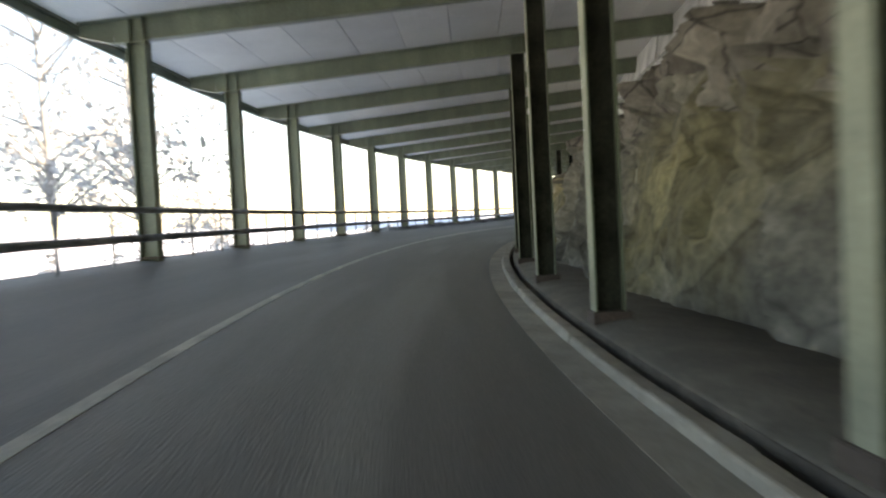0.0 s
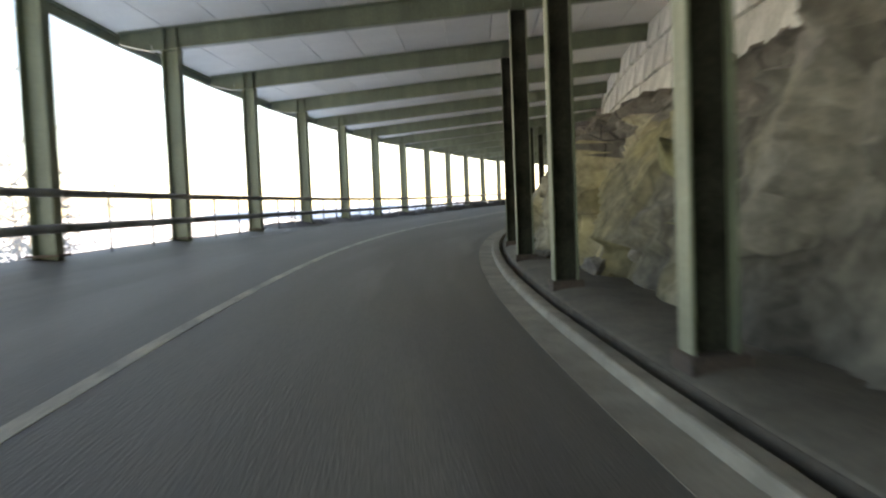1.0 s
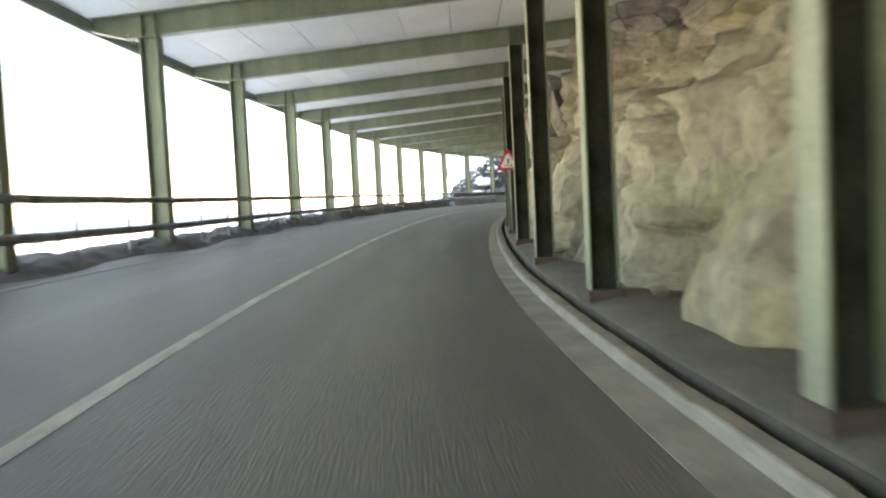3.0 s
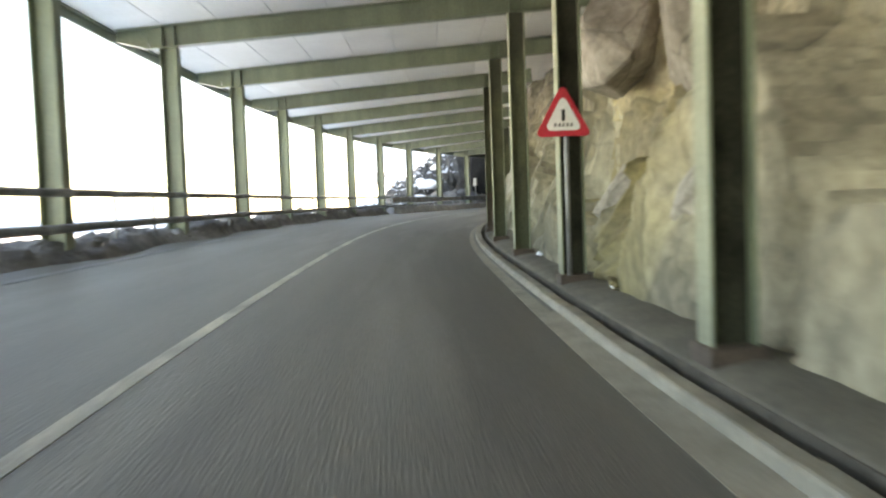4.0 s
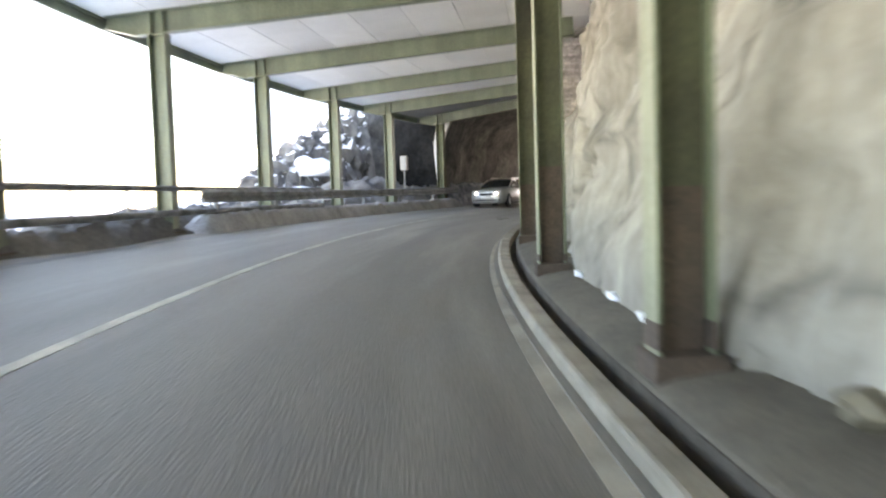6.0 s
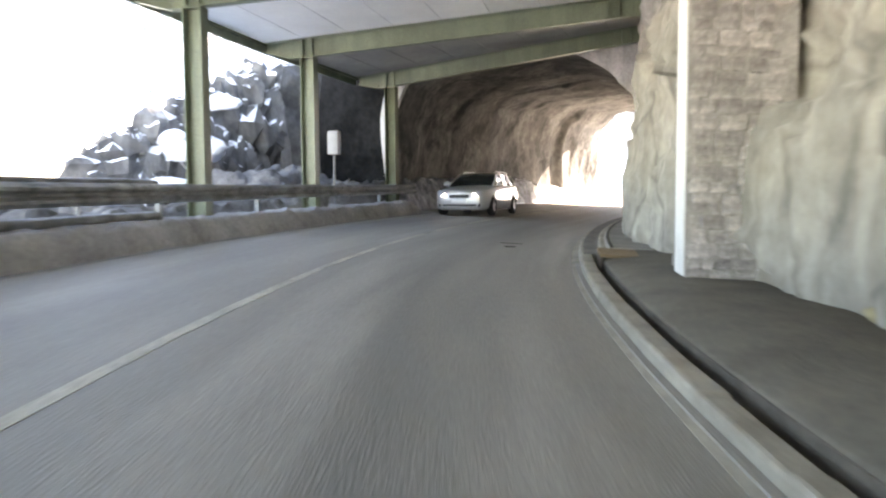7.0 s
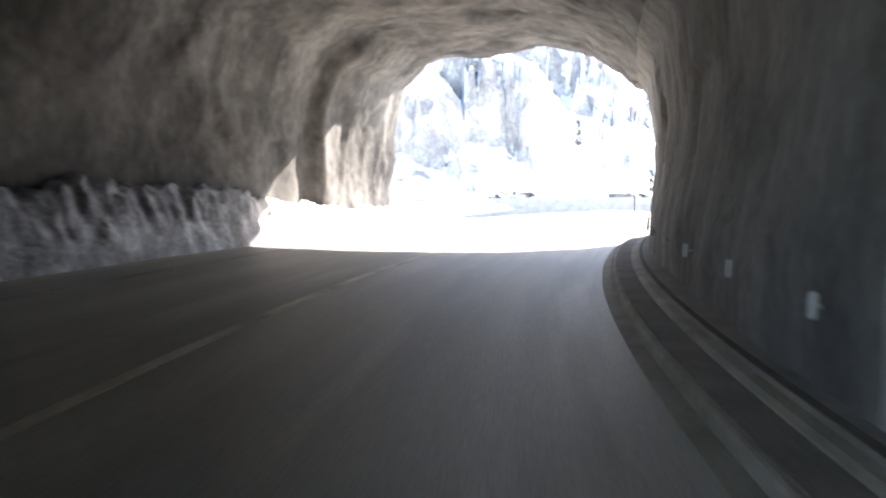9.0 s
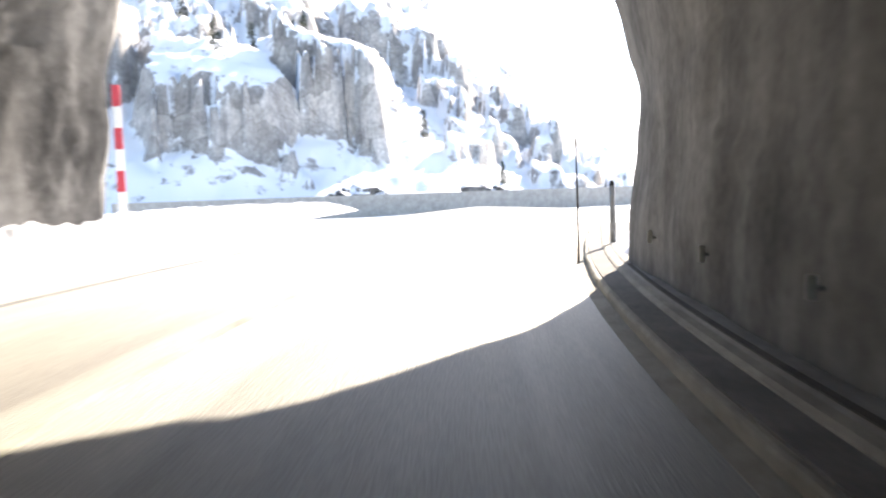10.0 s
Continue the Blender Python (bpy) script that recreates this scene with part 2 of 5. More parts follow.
BROWN = material("brown_timber", (0.25, 0.18, 0.105), 0.8, vary=0.35, scale=2, fine=18, second=(0.20, 0.13, 0.07), stretch=(1, 6, 1))
SHADECAVE = material("shaded_cave_rock", (0.11, 0.108, 0.104), 0.92, vary=0.45, scale=0.8, fine=4, bump=0.8, second=(0.045, 0.044, 0.042), spec=0.2)
PATHPALE = material("pale_path", (0.34, 0.32, 0.28), 0.92, vary=0.3, scale=1.1, fine=16, second=(0.24, 0.225, 0.198), bump=0.5)
# near-black base stands in for the deep shade beside the portal
SHADEROCK = material("shaded_rock", (0.022, 0.0215, 0.021), 0.95, vary=0.5, scale=0.8, fine=5, bump=0.8, second=(0.008, 0.008, 0.0078), spec=0.05)
BROKEN = material("fresh_broken_rock", (0.44, 0.405, 0.35), 0.9, vary=0.35, scale=1.3, fine=7, bump=0.6, second=(0.25, 0.226, 0.19), rand=0.2, stone=0.5, cracks=0.3, crack_scale=0.7)
FALLEN = material("fallen_stone", (0.27, 0.245, 0.205), 0.9, vary=0.4, scale=2.5, fine=11, bump=0.7, second=(0.14, 0.126, 0.105), rand=0.3, stone=0.5)
LICHEN = material("mossy_block", (0.255, 0.242, 0.12), 0.9, vary=0.4, scale=1.2, fine=7, bump=0.6, second=(0.13, 0.125, 0.062), third=(0.3, 0.275, 0.19), third_scale=0.8, stone=0.5, cracks=0.3, crack_scale=0.6)
MUD = material("channel_dirt", (0.11, 0.097, 0.076), 0.95, vary=0.4, scale=1.5, fine=14, bump=0.7, second=(0.06, 0.053, 0.043))
MORTAR = material("old_mortar", (0.47, 0.445, 0.41), 0.92, vary=0.3, scale=2.2, fine=16, bump=0.5, second=(0.27, 0.255, 0.23))
WHITE = material("white_paint", (0.78, 0.78, 0.75), 0.5, vary=0.12, scale=3, fine=20, bump=0.05)
BOXGREY = material("box_paint", (0.42, 0.43, 0.42), 0.55, vary=0.15, scale=3, fine=20, bump=0.05)
RED = material("red_paint", (0.55, 0.03, 0.05), 0.45, vary=0.2, scale=3, fine=20, bump=0.03)
BLACK = material("black_paint", (0.02, 0.02, 0.022), 0.5, vary=0.2, scale=3, fine=20, bump=0.03)
BARK = material("bark", (0.10, 0.08, 0.065), 0.95, vary=0.4, scale=6, fine=30, bump=0.8)
TWIG = material("pale_twigs", (0.38, 0.37, 0.35), 0.9, vary=0.3, scale=5, fine=25, bump=0.3)
NEEDLE = material("needles", (0.06, 0.075, 0.045), 0.8, vary=0.4, scale=3, fine=20, bump=0.3, rand=0.2)


# ---- mesh helpers ----
def finish(name, bm, mat, parent=None, smooth=False):
    me = bpy.data.meshes.new(name)
    bm.to_mesh(me)
    bm.free()
    if smooth:
        me.polygons.foreach_set("use_smooth", [True] * len(me.polygons))
    me.materials.append(mat)
    ob = new(name, me)
    if parent:
        ob.parent = parent
    return ob


def part(name, bm, mat, parent, label="", smooth=False):
    """Links a bmesh as one mesh object under a thing or a part."""
    bmesh.ops.recalc_face_normals(bm, faces=bm.faces)
    return tagged(finish(name, bm, mat, parent, smooth), label)


def structure(name, bm, mat, label, category, smooth=False, kind="structure"):
    return tagged(finish(name, bm, mat, None, smooth), label, category, "", kind)


def thing(name, label, category, m, group=""):
    ob = new(name)
    ob.matrix_world = m
    return tagged(ob, label, category, group)


def sweep(bm, profile, s0, s1, step=1.0, closed=True):
    """A profile of (d, h), or a function of s that gives one, drawn along the road from s0 to s1; its texture runs along the road."""
    uv = bm.loops.layers.uv.verify()
    n = max(1, int(round((s1 - s0) / step)))
    rings = []
    for i in range(n + 1):
        s = s0 + (s1 - s0) * i / n
        pr = profile(s) if callable(profile) else profile
        rings.append(([bm.verts.new(road(s, d, h)) for d, h in pr], s, pr))
    m = len(rings[0][0])
    for (a, sa, pa), (b, sb, pb) in zip(rings, rings[1:]):
        for j in range(m if closed else m - 1):
            k = (j + 1) % m
            f = bm.faces.new((a[j], a[k], b[k], b[j]))
            for loop, c in zip(f.loops, ((pa[j][0], sa), (pa[k][0], sa), (pb[k][0], sb), (pb[j][0], sb))):
                loop[uv].uv = c
    if closed:
        bm.faces.new(rings[0][0][::-1])
        bm.faces.new(rings[-1][0])
        bmesh.ops.recalc_face_normals(bm, faces=bm.faces)
    return bm


def grid(bm, rows):
    """Faces between rows of places."""
    vs = [[bm.verts.new(p) for p in r] for r in rows]
    for a, b in zip(vs, vs[1:]):
        for j in range(len(a) - 1):
            bm.faces.new((a[j], b[j], b[j + 1], a[j + 1]))
    return bm


def box(bm, x0, x1, y0, y1, z0, z1, m=None, bevel=0.0):
    vs = [Vector((x, y, z)) for z in (z0, z1) for x, y in ((x0, y0), (x1, y0), (x1, y1), (x0, y1))]
    vs = [bm.verts.new(m @ v if m else v) for v in vs]
    fs = [bm.faces.new([vs[i] for i in f]) for f in ((3, 2, 1, 0), (4, 5, 6, 7), (0, 1, 5, 4), (1, 2, 6, 5), (2, 3, 7, 6), (3, 0, 4, 7))]
    if bevel:
        es = list({e for f in fs for e in f.edges})
        bmesh.ops.bevel(bm, geom=es, offset=bevel, segments=2, affect="EDGES")
    return bm


def tube(bm, places, r, sides=8, cap=True):
    """A round bar through places; r is one radius or one for each place."""
    rr = r if isinstance(r, (list, tuple)) else [r] * len(places)
    rings = []
    for i, p in enumerate(places):
        a, b = places[max(0, i - 1)], places[min(len(places) - 1, i + 1)]
        q = (Vector(b) - Vector(a)).normalized().to_track_quat("Z", "Y")
        rings.append([bm.verts.new(Vector(p) + q @ Vector((math.cos(2 * math.pi * k / sides) * rr[i], math.sin(2 * math.pi * k / sides) * rr[i], 0))) for k in range(sides)])
    for a, b in zip(rings, rings[1:]):
        for k in range(sides):
            bm.faces.new((a[k], a[(k + 1) % sides], b[(k + 1) % sides], b[k]))
    if cap:
        bm.faces.new(rings[0][::-1])
        bm.faces.new(rings[-1])
    return bm


def bar(bm, outline, p0, p1, side):
    """A rolled section: an outline of (u, v) drawn straight from p0 to p1; u runs towards side."""
    w = (p1 - p0).normalized()
    u = (side - w * side.dot(w)).normalized()
    v = w.cross(u)
    a, b = ([bm.verts.new(p + u * x + v * y) for x, y in outline] for p in (p0, p1))
    n = len(outline)
    for k in range(n):
        bm.faces.new((a[k], a[(k + 1) % n], b[(k + 1) % n], b[k]))
    bm.faces.new(a[::-1])
    bm.faces.new(b)
    return bm


def h_section(depth, width, flange=0.022, web=0.014):
    """Outline of an H section: depth along u, width along v."""
    a, b, c = depth / 2, width / 2, depth / 2 - flange
    w = web / 2
    return [(-a, -b), (-a, b), (-c, b), (-c, w), (c, w), (c, b), (a, b), (a, -b), (c, -b), (c, -w), (-c, -w), (-c, -b)]


def rough(p, scale, seed=0.0):
    return noise.noise(Vector((p[0] * scale + seed, p[1] * scale - seed, p[2] * scale + 2 * seed)))


def facets(p, scale, tilt=0.35, seed=0.0):
    """Broken blocks: each cell of space has a plane of its own; about -0.5 to 0.5."""
    q = Vector((p[0] * scale + seed, p[1] * scale, p[2] * scale))
    c = noise.voronoi(q)[1][0]
    r = noise.cell_vector(c * 7.31 + Vector((seed, 1.7, 3.1)))
    return (r.x - 0.5) + (q - c).dot(r - Vector((0.5, 0.5, 0.5))) * tilt * 2


# ---- road, kerbs, side path ----
PORTAL, EXIT = 121.0, 146.6
CH1 = KERB + 0.34                        # the drain channel ends here, behind the kerb


def path_h(s):
    """Height of the side path over the road."""
    return table(s, [(-60, WALK), (92, WALK), (108, 0.27), (121, 0.22), (200, 0.2)])


def line_d(s):
    """The painted centre line's place across the road."""
    return table(s, [(-60, 0.02), (20, 0.02), (58, 0.09), (78, 0.13), (104, 0.13), (122, 0.1), (172, 0.05)])


def gutter_d(s):
    """The gutter's edge towards the road."""
    return table(s, [(-60, 3.31), (48, 3.31), (62, 3.42), (75, 3.45), (100, 3.55), (160, 3.5)])


def outer_d(s):
    """The road slab's outer edge, from the centre line to the open side."""
    return table(s, [(96, 3.56), (100, 4.3)])


EDGE = -2.95                             # the asphalt's outer edge
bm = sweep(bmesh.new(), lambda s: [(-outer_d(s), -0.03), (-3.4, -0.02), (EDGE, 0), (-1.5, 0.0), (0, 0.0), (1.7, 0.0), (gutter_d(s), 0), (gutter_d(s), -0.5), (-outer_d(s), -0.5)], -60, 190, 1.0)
structure("road", bm, ASPHALT, "grey worn asphalt two-lane road, paler by the tunnel, sun glare painted in beyond", "road")
bm = sweep(bmesh.new(), lambda s: [(line_d(s) + a, b) for a, b in ((-0.055, 0.004), (0.055, 0.004), (0.055, 0.0), (-0.055, 0.0))], -60, 172, 1.0)
structure("road_centre_line", bm, LINE, "cream painted centre line, worn thin in places", "road marking")
bm = sweep(bmesh.new(), [(-2.62, 0.004), (-2.5, 0.004), (-2.5, 0.0), (-2.62, 0.0)], 20, 150, 1.0)
structure("road_edge_line", bm, FAINT, "worn pale edge line beside the open side", "road marking")
bm = sweep(bmesh.new(), lambda s: [(gutter_d(s), 0.004), (KERB - 0.02, 0.03), (KERB - 0.02, -0.5), (gutter_d(s), -0.5)], -60, 160, 1.0)
structure("gutter", bm, SPLASHED, "pale concrete gutter strip along the kerb", "gutter")
bm = sweep(bmesh.new(), [(KERB - 0.1, 0.031), (KERB - 0.03, 0.034), (KERB - 0.03, 0.02), (KERB - 0.1, 0.01)], 58, 107, 1.0)
structure("gutter_joint", bm, ASPHALT, "dark asphalt joint between the gutter strip and the kerb", "joint")
bm = sweep(bmesh.new(), [(KERB - 0.02, -0.06), (CH1, -0.06), (CH1, -0.5), (KERB - 0.02, -0.5)], -60, 107.7, 1.0)
structure("drain_channel", bm, MUD, "dark dirt-filled drain channel behind the kerb", "drain")
bm = sweep(bmesh.new(), [(KERB + 0.05, 0.14), (KERB + 0.2, 0.142), (CH1, 0.144), (CH1, -0.5), (KERB + 0.04, -0.5)], 107.7, 160, 1.0)
structure("filled_channel", bm, FILL, "grey concrete strip between the kerb and the path edging", "drain")
bm = sweep(bmesh.new(), lambda s: [(CH1, -0.3), (CH1, path_h(s) * 0.6), (CH1 + 0.05, path_h(s) * 0.65), (4.2, path_h(s)), (7.0, path_h(s) + 0.02), (7.0, -0.5), (CH1, -0.5)], 107.7, 160, 1.0)
structure("path_by_tunnel", bm, PATHPALE, "pale dusty concrete path beside the tunnel mouth", "path")
bm = sweep(bmesh.new(), lambda s: [(CH1, -0.3), (CH1, path_h(s) * 0.48), (CH1 + 0.03, path_h(s) * 0.53), (4.2, path_h(s) * 0.68), (4.4, path_h(s) * 0.83), (4.6, path_h(s) * 0.92), (4.9, path_h(s) * 0.98), (7.0, path_h(s) + 0.02), (7.0, -0.5), (CH1, -0.5)], -60, 107.7, 1.0)
structure("side_path", bm, DUSTY, "dusty grey concrete side path behind the drain", "path", True)
bm = sweep(bmesh.new(), lambda s: [(CH1 - 0.014, -0.06), (CH1 - 0.014, path_h(s) * 0.48 - 0.012), (CH1 - 0.003, path_h(s) * 0.48 - 0.006), (CH1 - 0.003, -0.06)], -60, 107.7, 1.0)
structure("path_face", bm, MUD, "dark dirt-stained face of the side path over the drain", "kerb")
bm = sweep(bmesh.new(), lambda s: [(CH1 - 0.01, path_h(s) * 0.6 - 0.1), (CH1 - 0.01, path_h(s) * 0.65 + 0.02), (CH1 + 0.03, path_h(s) * 0.65 + 0.045), (CH1 + 0.12, path_h(s) * 0.65 + 0.05), (CH1 + 0.14, path_h(s) * 0.6 - 0.1)], 107.7, 160, 1.0)
structure("path_edging", bm, SPLASHED, "pale concrete edging of the side path", "kerb")
bm = sweep(bmesh.new(), lambda s: [(CH1 + 0.15, path_h(s) * 0.6), (CH1 + 0.15, path_h(s) + 0.004), (CH1 + 0.21, path_h(s) + 0.012), (CH1 + 0.21, path_h(s) * 0.6)], 107.7, 146, 1.0)
structure("path_joint", bm, MUD, "dark dirt-filled joint behind the path edging", "joint")

# ---- terrain: one sheet to the horizon ----
def fall_off(a, s):
    """How far the open slope lies below the road's edge, a metres out from the centre line."""
    steep = table(a, [(3, 0.0), (5, 0.7), (9, 3.4), (16, 6.5), (40, 9.5), (120, 14.0)])
    gentle = max(0.0, min(a - 5, 26.0)) * 0.16
    k = table(s, [(88, 0.0), (100, 1.0)])
    return steep + (gentle - steep) * k


GX, GY = np.meshgrid(np.concatenate([np.arange(-2600, -160, 120.0), np.arange(-160, 240, 4.0), np.arange(240, 2600, 120.0)]),
                     np.concatenate([np.arange(-2600, -120, 120.0), np.arange(-120, 300, 4.0), np.arange(300, 2600, 120.0)]), indexing="ij")
_c = np.stack([_x, _y], 1)[::4]
_cs, _ct = _s[::4], _turn[::4]
bm = bmesh.new()
rows = []
for i in range(GX.shape[0]):
    row = []
    for j in range(GX.shape[1]):
        x, y = float(GX[i, j]), float(GY[i, j])
        near = int(np.argmin((_c[:, 0] - x) ** 2 + (_c[:, 1] - y) ** 2))
        s, t = float(_cs[near]), float(_ct[near])
        d = (x - _c[near, 0]) * math.cos(t) - (y - _c[near, 1]) * math.sin(t)
        far = math.hypot(x - _c[near, 0], y - _c[near, 1])
        base = float(np.interp(s, _rs, _rz))
        n1 = rough((x, y, 0), 0.03) * 2.0 + rough((x, y, 0), 0.12, 3.0) * 0.5
        flat = base - 0.75 + min(1.0, max(0.0, (far - 8) / 30)) * n1
        if d < 0:
            side = base - 0.55 - fall_off(-d, s) + min(1.0, max(0.0, (far - 9) / 20)) * n1
        else:
            side = base - 2.0 + min(1.0, max(0.0, (far - 11.5) / 4)) * 9.0 + max(0.0, min(far - 13, 60.0)) * 0.12 + min(1.0, max(0.0, (far - 13) / 8)) * n1
        k = min(1.0, max(0.0, (s - 150) / (4 if d < 0 else 40)))
        z = side + (flat - side) * k
        row.append(Vector((x, y, z)))
    rows.append(row)
structure("ground", grid(bm, rows), SNOW, "snow-covered slope and valley floor", "snow", True)

# ---- gallery: steel frames ----
FRAMES = [(i, i * BAY) for i in range(-7, 19)] + [(19, 113.65), (20, 119.8)]
SLOPE = 0.07
BEAM = 0.48


def beam_z(i, s, x):
    """Height of the beam's underside x metres to the right of the outer column."""
    rise = 0.12 if i >= 20 else SLOPE
    return road(s, LEFT).z + CLEAR + rise * x


def rock_foot(s):
    return table(s, [(-60, 5.3), (-3, 5.25), (8, 5.55), (16, 5.5), (30, 5.1), (38, 5.1), (46, 5.0), (55, 4.75), (62, 4.65), (70, 4.75), (76, 5.2), (80, 4.85),
                     (86, 4.75), (92, 4.8), (98, 5.3), (101, 5.8), (103.4, 5.8), (105, 5.3), (106, 5.3), (109, 5.15), (110.5, 4.6), (115.5, 4.58), (118, 4.95), (121, 4.8)])


def rock_lean(s):
    return table(s, [(-60, 0.36), (10, 0.36), (44, 0.36), (60, 0.38), (66, 0.42), (72, 0.45), (78, 0.34), (84, 0.22), (96, 0.12), (109, 0.1), (111, 0.17), (116, 0.17), (121, 0.05)])


def rock_at(s, h):
    """Distance of the hill's rock face from the centre line at a height over the side path."""
    d = rock_foot(s) + rock_lean(s) * max(h, 0.0)
    ledge = table(s, [(-60, 1.0), (46, 1.0), (54, 0.0)])
    crest = table(s, [(-60, 3.3), (-8, 3.9), (1, 3.9), (8, 3.1), (20, 2.6), (34, 2.4), (46, 2.7)])
    if h > crest:
        d += ledge * min(2.4, (h - crest) * 1.1)
    p = road(s, d, h)
    nook = 7.0 * table(s, [(64, 0.0), (66.5, 1.0), (73, 1.0), (75, 0.0)]) if h > 3.3 else 0.0   # the ledge of the short post
    smooth = table(s, [(60, 1.0), (66, 0.45), (98, 0.42), (103, 0.7), (114, 0.6), (121, 0.35)])
    d += smooth * (1.0 * facets(p, 0.33, 1.0) + (0.2 if h < 2.6 else 0.5) * facets(p, 0.95, 0.9, 5.0) + (0.05 if h < 2.6 else 0.18) * facets(p, 2.6, 0.9, 9.0))
    soft = table(s, [(58, 0.6), (66, 0.8), (90, 1.0)])
    d += 0.45 * rough(p, 0.22, 2.0) + soft * (0.16 * rough(p, 0.8, 6.0) + 0.05 * rough(p, 2.6, 1.0))
    # a rounded bulge over a crevice
    d -= 0.34 * math.exp(-((s - 90.2) / 1.0) ** 4) * table(h, [(1.33, 0.0), (1.45, 1.0), (1.65, 1.0), (2.1, 0.0)])
    d += 0.3 * math.exp(-((s - 91.6) / 1.1) ** 2) * table(h, [(1.0, 0.0), (1.25, 1.0), (1.33, 1.0), (1.42, 0.0)])
    low = table(s, [(56, 4.6), (60, 4.55), (121, 4.5)])
    return max(d, nook, low + 0.05 * rough(p, 1.7, 4.0))


frames = []
for i, s in FRAMES:
    m = at_road(s, LEFT)
    th = thing("gallery_frame", "green-painted steel portal frame carrying the gallery roof" if i < 20 else "green-painted steel frame against the rough tunnel portal", "steel frame", m, "gallery frames")
    frames.append(th)
    across = Vector((math.cos(heading(s)), -math.sin(heading(s)), 0))
    along = Vector((math.sin(heading(s)), math.cos(heading(s)), 0))
    inv = m.inverted()

    def put(name, bm, mat=GREEN, label="", parent=None):
        o = part(name, bm, mat, parent or th, label)
        o.data.transform(inv)
        return o

    foot = road(s, LEFT, -0.12)
    head = Vector((foot.x, foot.y, beam_z(i, s, 0)))
    # the last outer column has its shade in a darker paint
    col = put("outer_column", bar(bmesh.new(), h_section(0.36, 0.32), foot, head, across), GREEN if i < 20 else GRIMESHADE)
    put("base_plate", box(bmesh.new(), -0.26, 0.26, -0.24, 0.24, 0.03, 0.06, m, 0.008), RUST, "rusty steel base plate", col)
    put("cap_plate", box(bmesh.new(), -0.19, 0.19, -0.17, 0.17, CLEAR - 0.028, CLEAR - 0.003, m, 0.005), GREEN, "", col)
    end = RIGHT - LEFT + table(i, [(-7, 4.05), (8, 4.05), (9, 3.6), (11, 2.4), (13, 1.6), (20, 0.9)])
    a, b = m @ Vector((-0.45, 0, 0)), m @ Vector((end, 0, 0))
    a.z, b.z = beam_z(i, s, -0.45) + BEAM / 2, beam_z(i, s, end) + BEAM / 2
    beam = put("beam", bar(bmesh.new(), h_section(BEAM, 0.24, 0.024, 0.014), a, b, Vector((0, 0, 1))))
    # the tapered end that carries the eaves
    tip = bmesh.new()
    up = Vector((0, 0, 1))
    ta, tb = m @ Vector((-1.12, 0, 0)), m @ Vector((-0.452, 0, 0))
    za, zb = beam_z(i, s, -1.12), beam_z(i, s, -0.452)
    for w, lo0, lo1, hi0, hi1 in ((0.12, za + 0.22, zb, za + 0.244, zb + 0.024), (0.12, za + BEAM - 0.024, zb + BEAM - 0.024, za + BEAM, zb + BEAM), (0.008, za + 0.245, zb + 0.025, za + BEAM - 0.025, zb + BEAM - 0.025)):
        vs = [tip.verts.new(Vector((p.x, p.y, 0)) + along * y + up * z) for p, y, z in
              ((ta, -w, lo0), (tb, -w, lo1), (tb, w, lo1), (ta, w, lo0), (ta, -w, hi0), (tb, -w, hi1), (tb, w, hi1), (ta, w, hi0))]
        for f in ((3, 2, 1, 0), (4, 5, 6, 7), (0, 1, 5, 4), (1, 2, 6, 5), (2, 3, 7, 6), (3, 0, 4, 7)):
            tip.faces.new([vs[k] for k in f])
    put("beam_tip", tip, GREEN, "", beam)
    for x in (-0.13, 0.13, RIGHT - LEFT - 0.13, RIGHT - LEFT + 0.13):
        z = beam_z(i, s, x)
        o = bmesh.new()
        for y in (-0.11, 0.012):
            box(o, x - 0.006, x + 0.006, y, y + 0.098, z - m.translation.z + 0.026, z - m.translation.z + BEAM - 0.026, m)
        put("stiffener", o, GREEN, "", beam)
    if i < 17:
        foot = road(s, RIGHT, WALK - 0.14)
        head = Vector((foot.x, foot.y, beam_z(i, s, RIGHT - LEFT) - 0.003))
        col = put("inner_column", bar(bar(bmesh.new(), [(-0.18, -0.15), (-0.18, 0.15), (-0.158, 0.15), (-0.158, -0.15)], foot, head, across), [(0.158, -0.15), (0.158, 0.15), (0.18, 0.15), (0.18, -0.15)], foot, head, across))
        # daylight painted on the road-side flange, shade painted into the recessed web
        put("dusty_flange", bar(bmesh.new(), [(-0.184, -0.149), (-0.184, 0.149), (-0.181, 0.149), (-0.181, -0.149)], foot, head, across), LITGREEN, "paler paint for the light on the flange towards the road", col)
        put("web", bar(bmesh.new(), [(-0.1575, -0.007), (-0.1575, 0.007), (0.1575, 0.007), (0.1575, -0.007)], foot, head, across), SHADEWEB if i < 11 else GRIMESHADE, "brown-green web of the column, darkened for shade and road grime", col)
        put("base_plate", box(bmesh.new(), -0.22, 0.24, -0.23, 0.23, -0.15, 0.02, at_road(s, RIGHT, WALK), 0.008), RUST, "rusty steel base plate", col)
        if i > 12:
            put("rusty_web", bar(bmesh.new(), [(-0.1565, -0.0115), (-0.1565, 0.0115), (0.1565, 0.0115), (0.1565, -0.0115)], road(s, RIGHT, WALK + 0.022), road(s, RIGHT, WALK + 1.05 + 0.25 * (i % 2)), across), RUST, "brown rusted lower part of the web", col)
        if i > 12:
            put("rusty_foot", bar(bmesh.new(), h_section(0.376, 0.306, 0.036, 0.022), road(s, RIGHT, WALK + 0.052), road(s, RIGHT, WALK + 0.14 + 0.04 * (i % 3)), across), RUST, "rust-eaten foot of the column", col)
    if i in (11, 12):
        x = {11: 5.43, 12: 6.68}[i] - LEFT
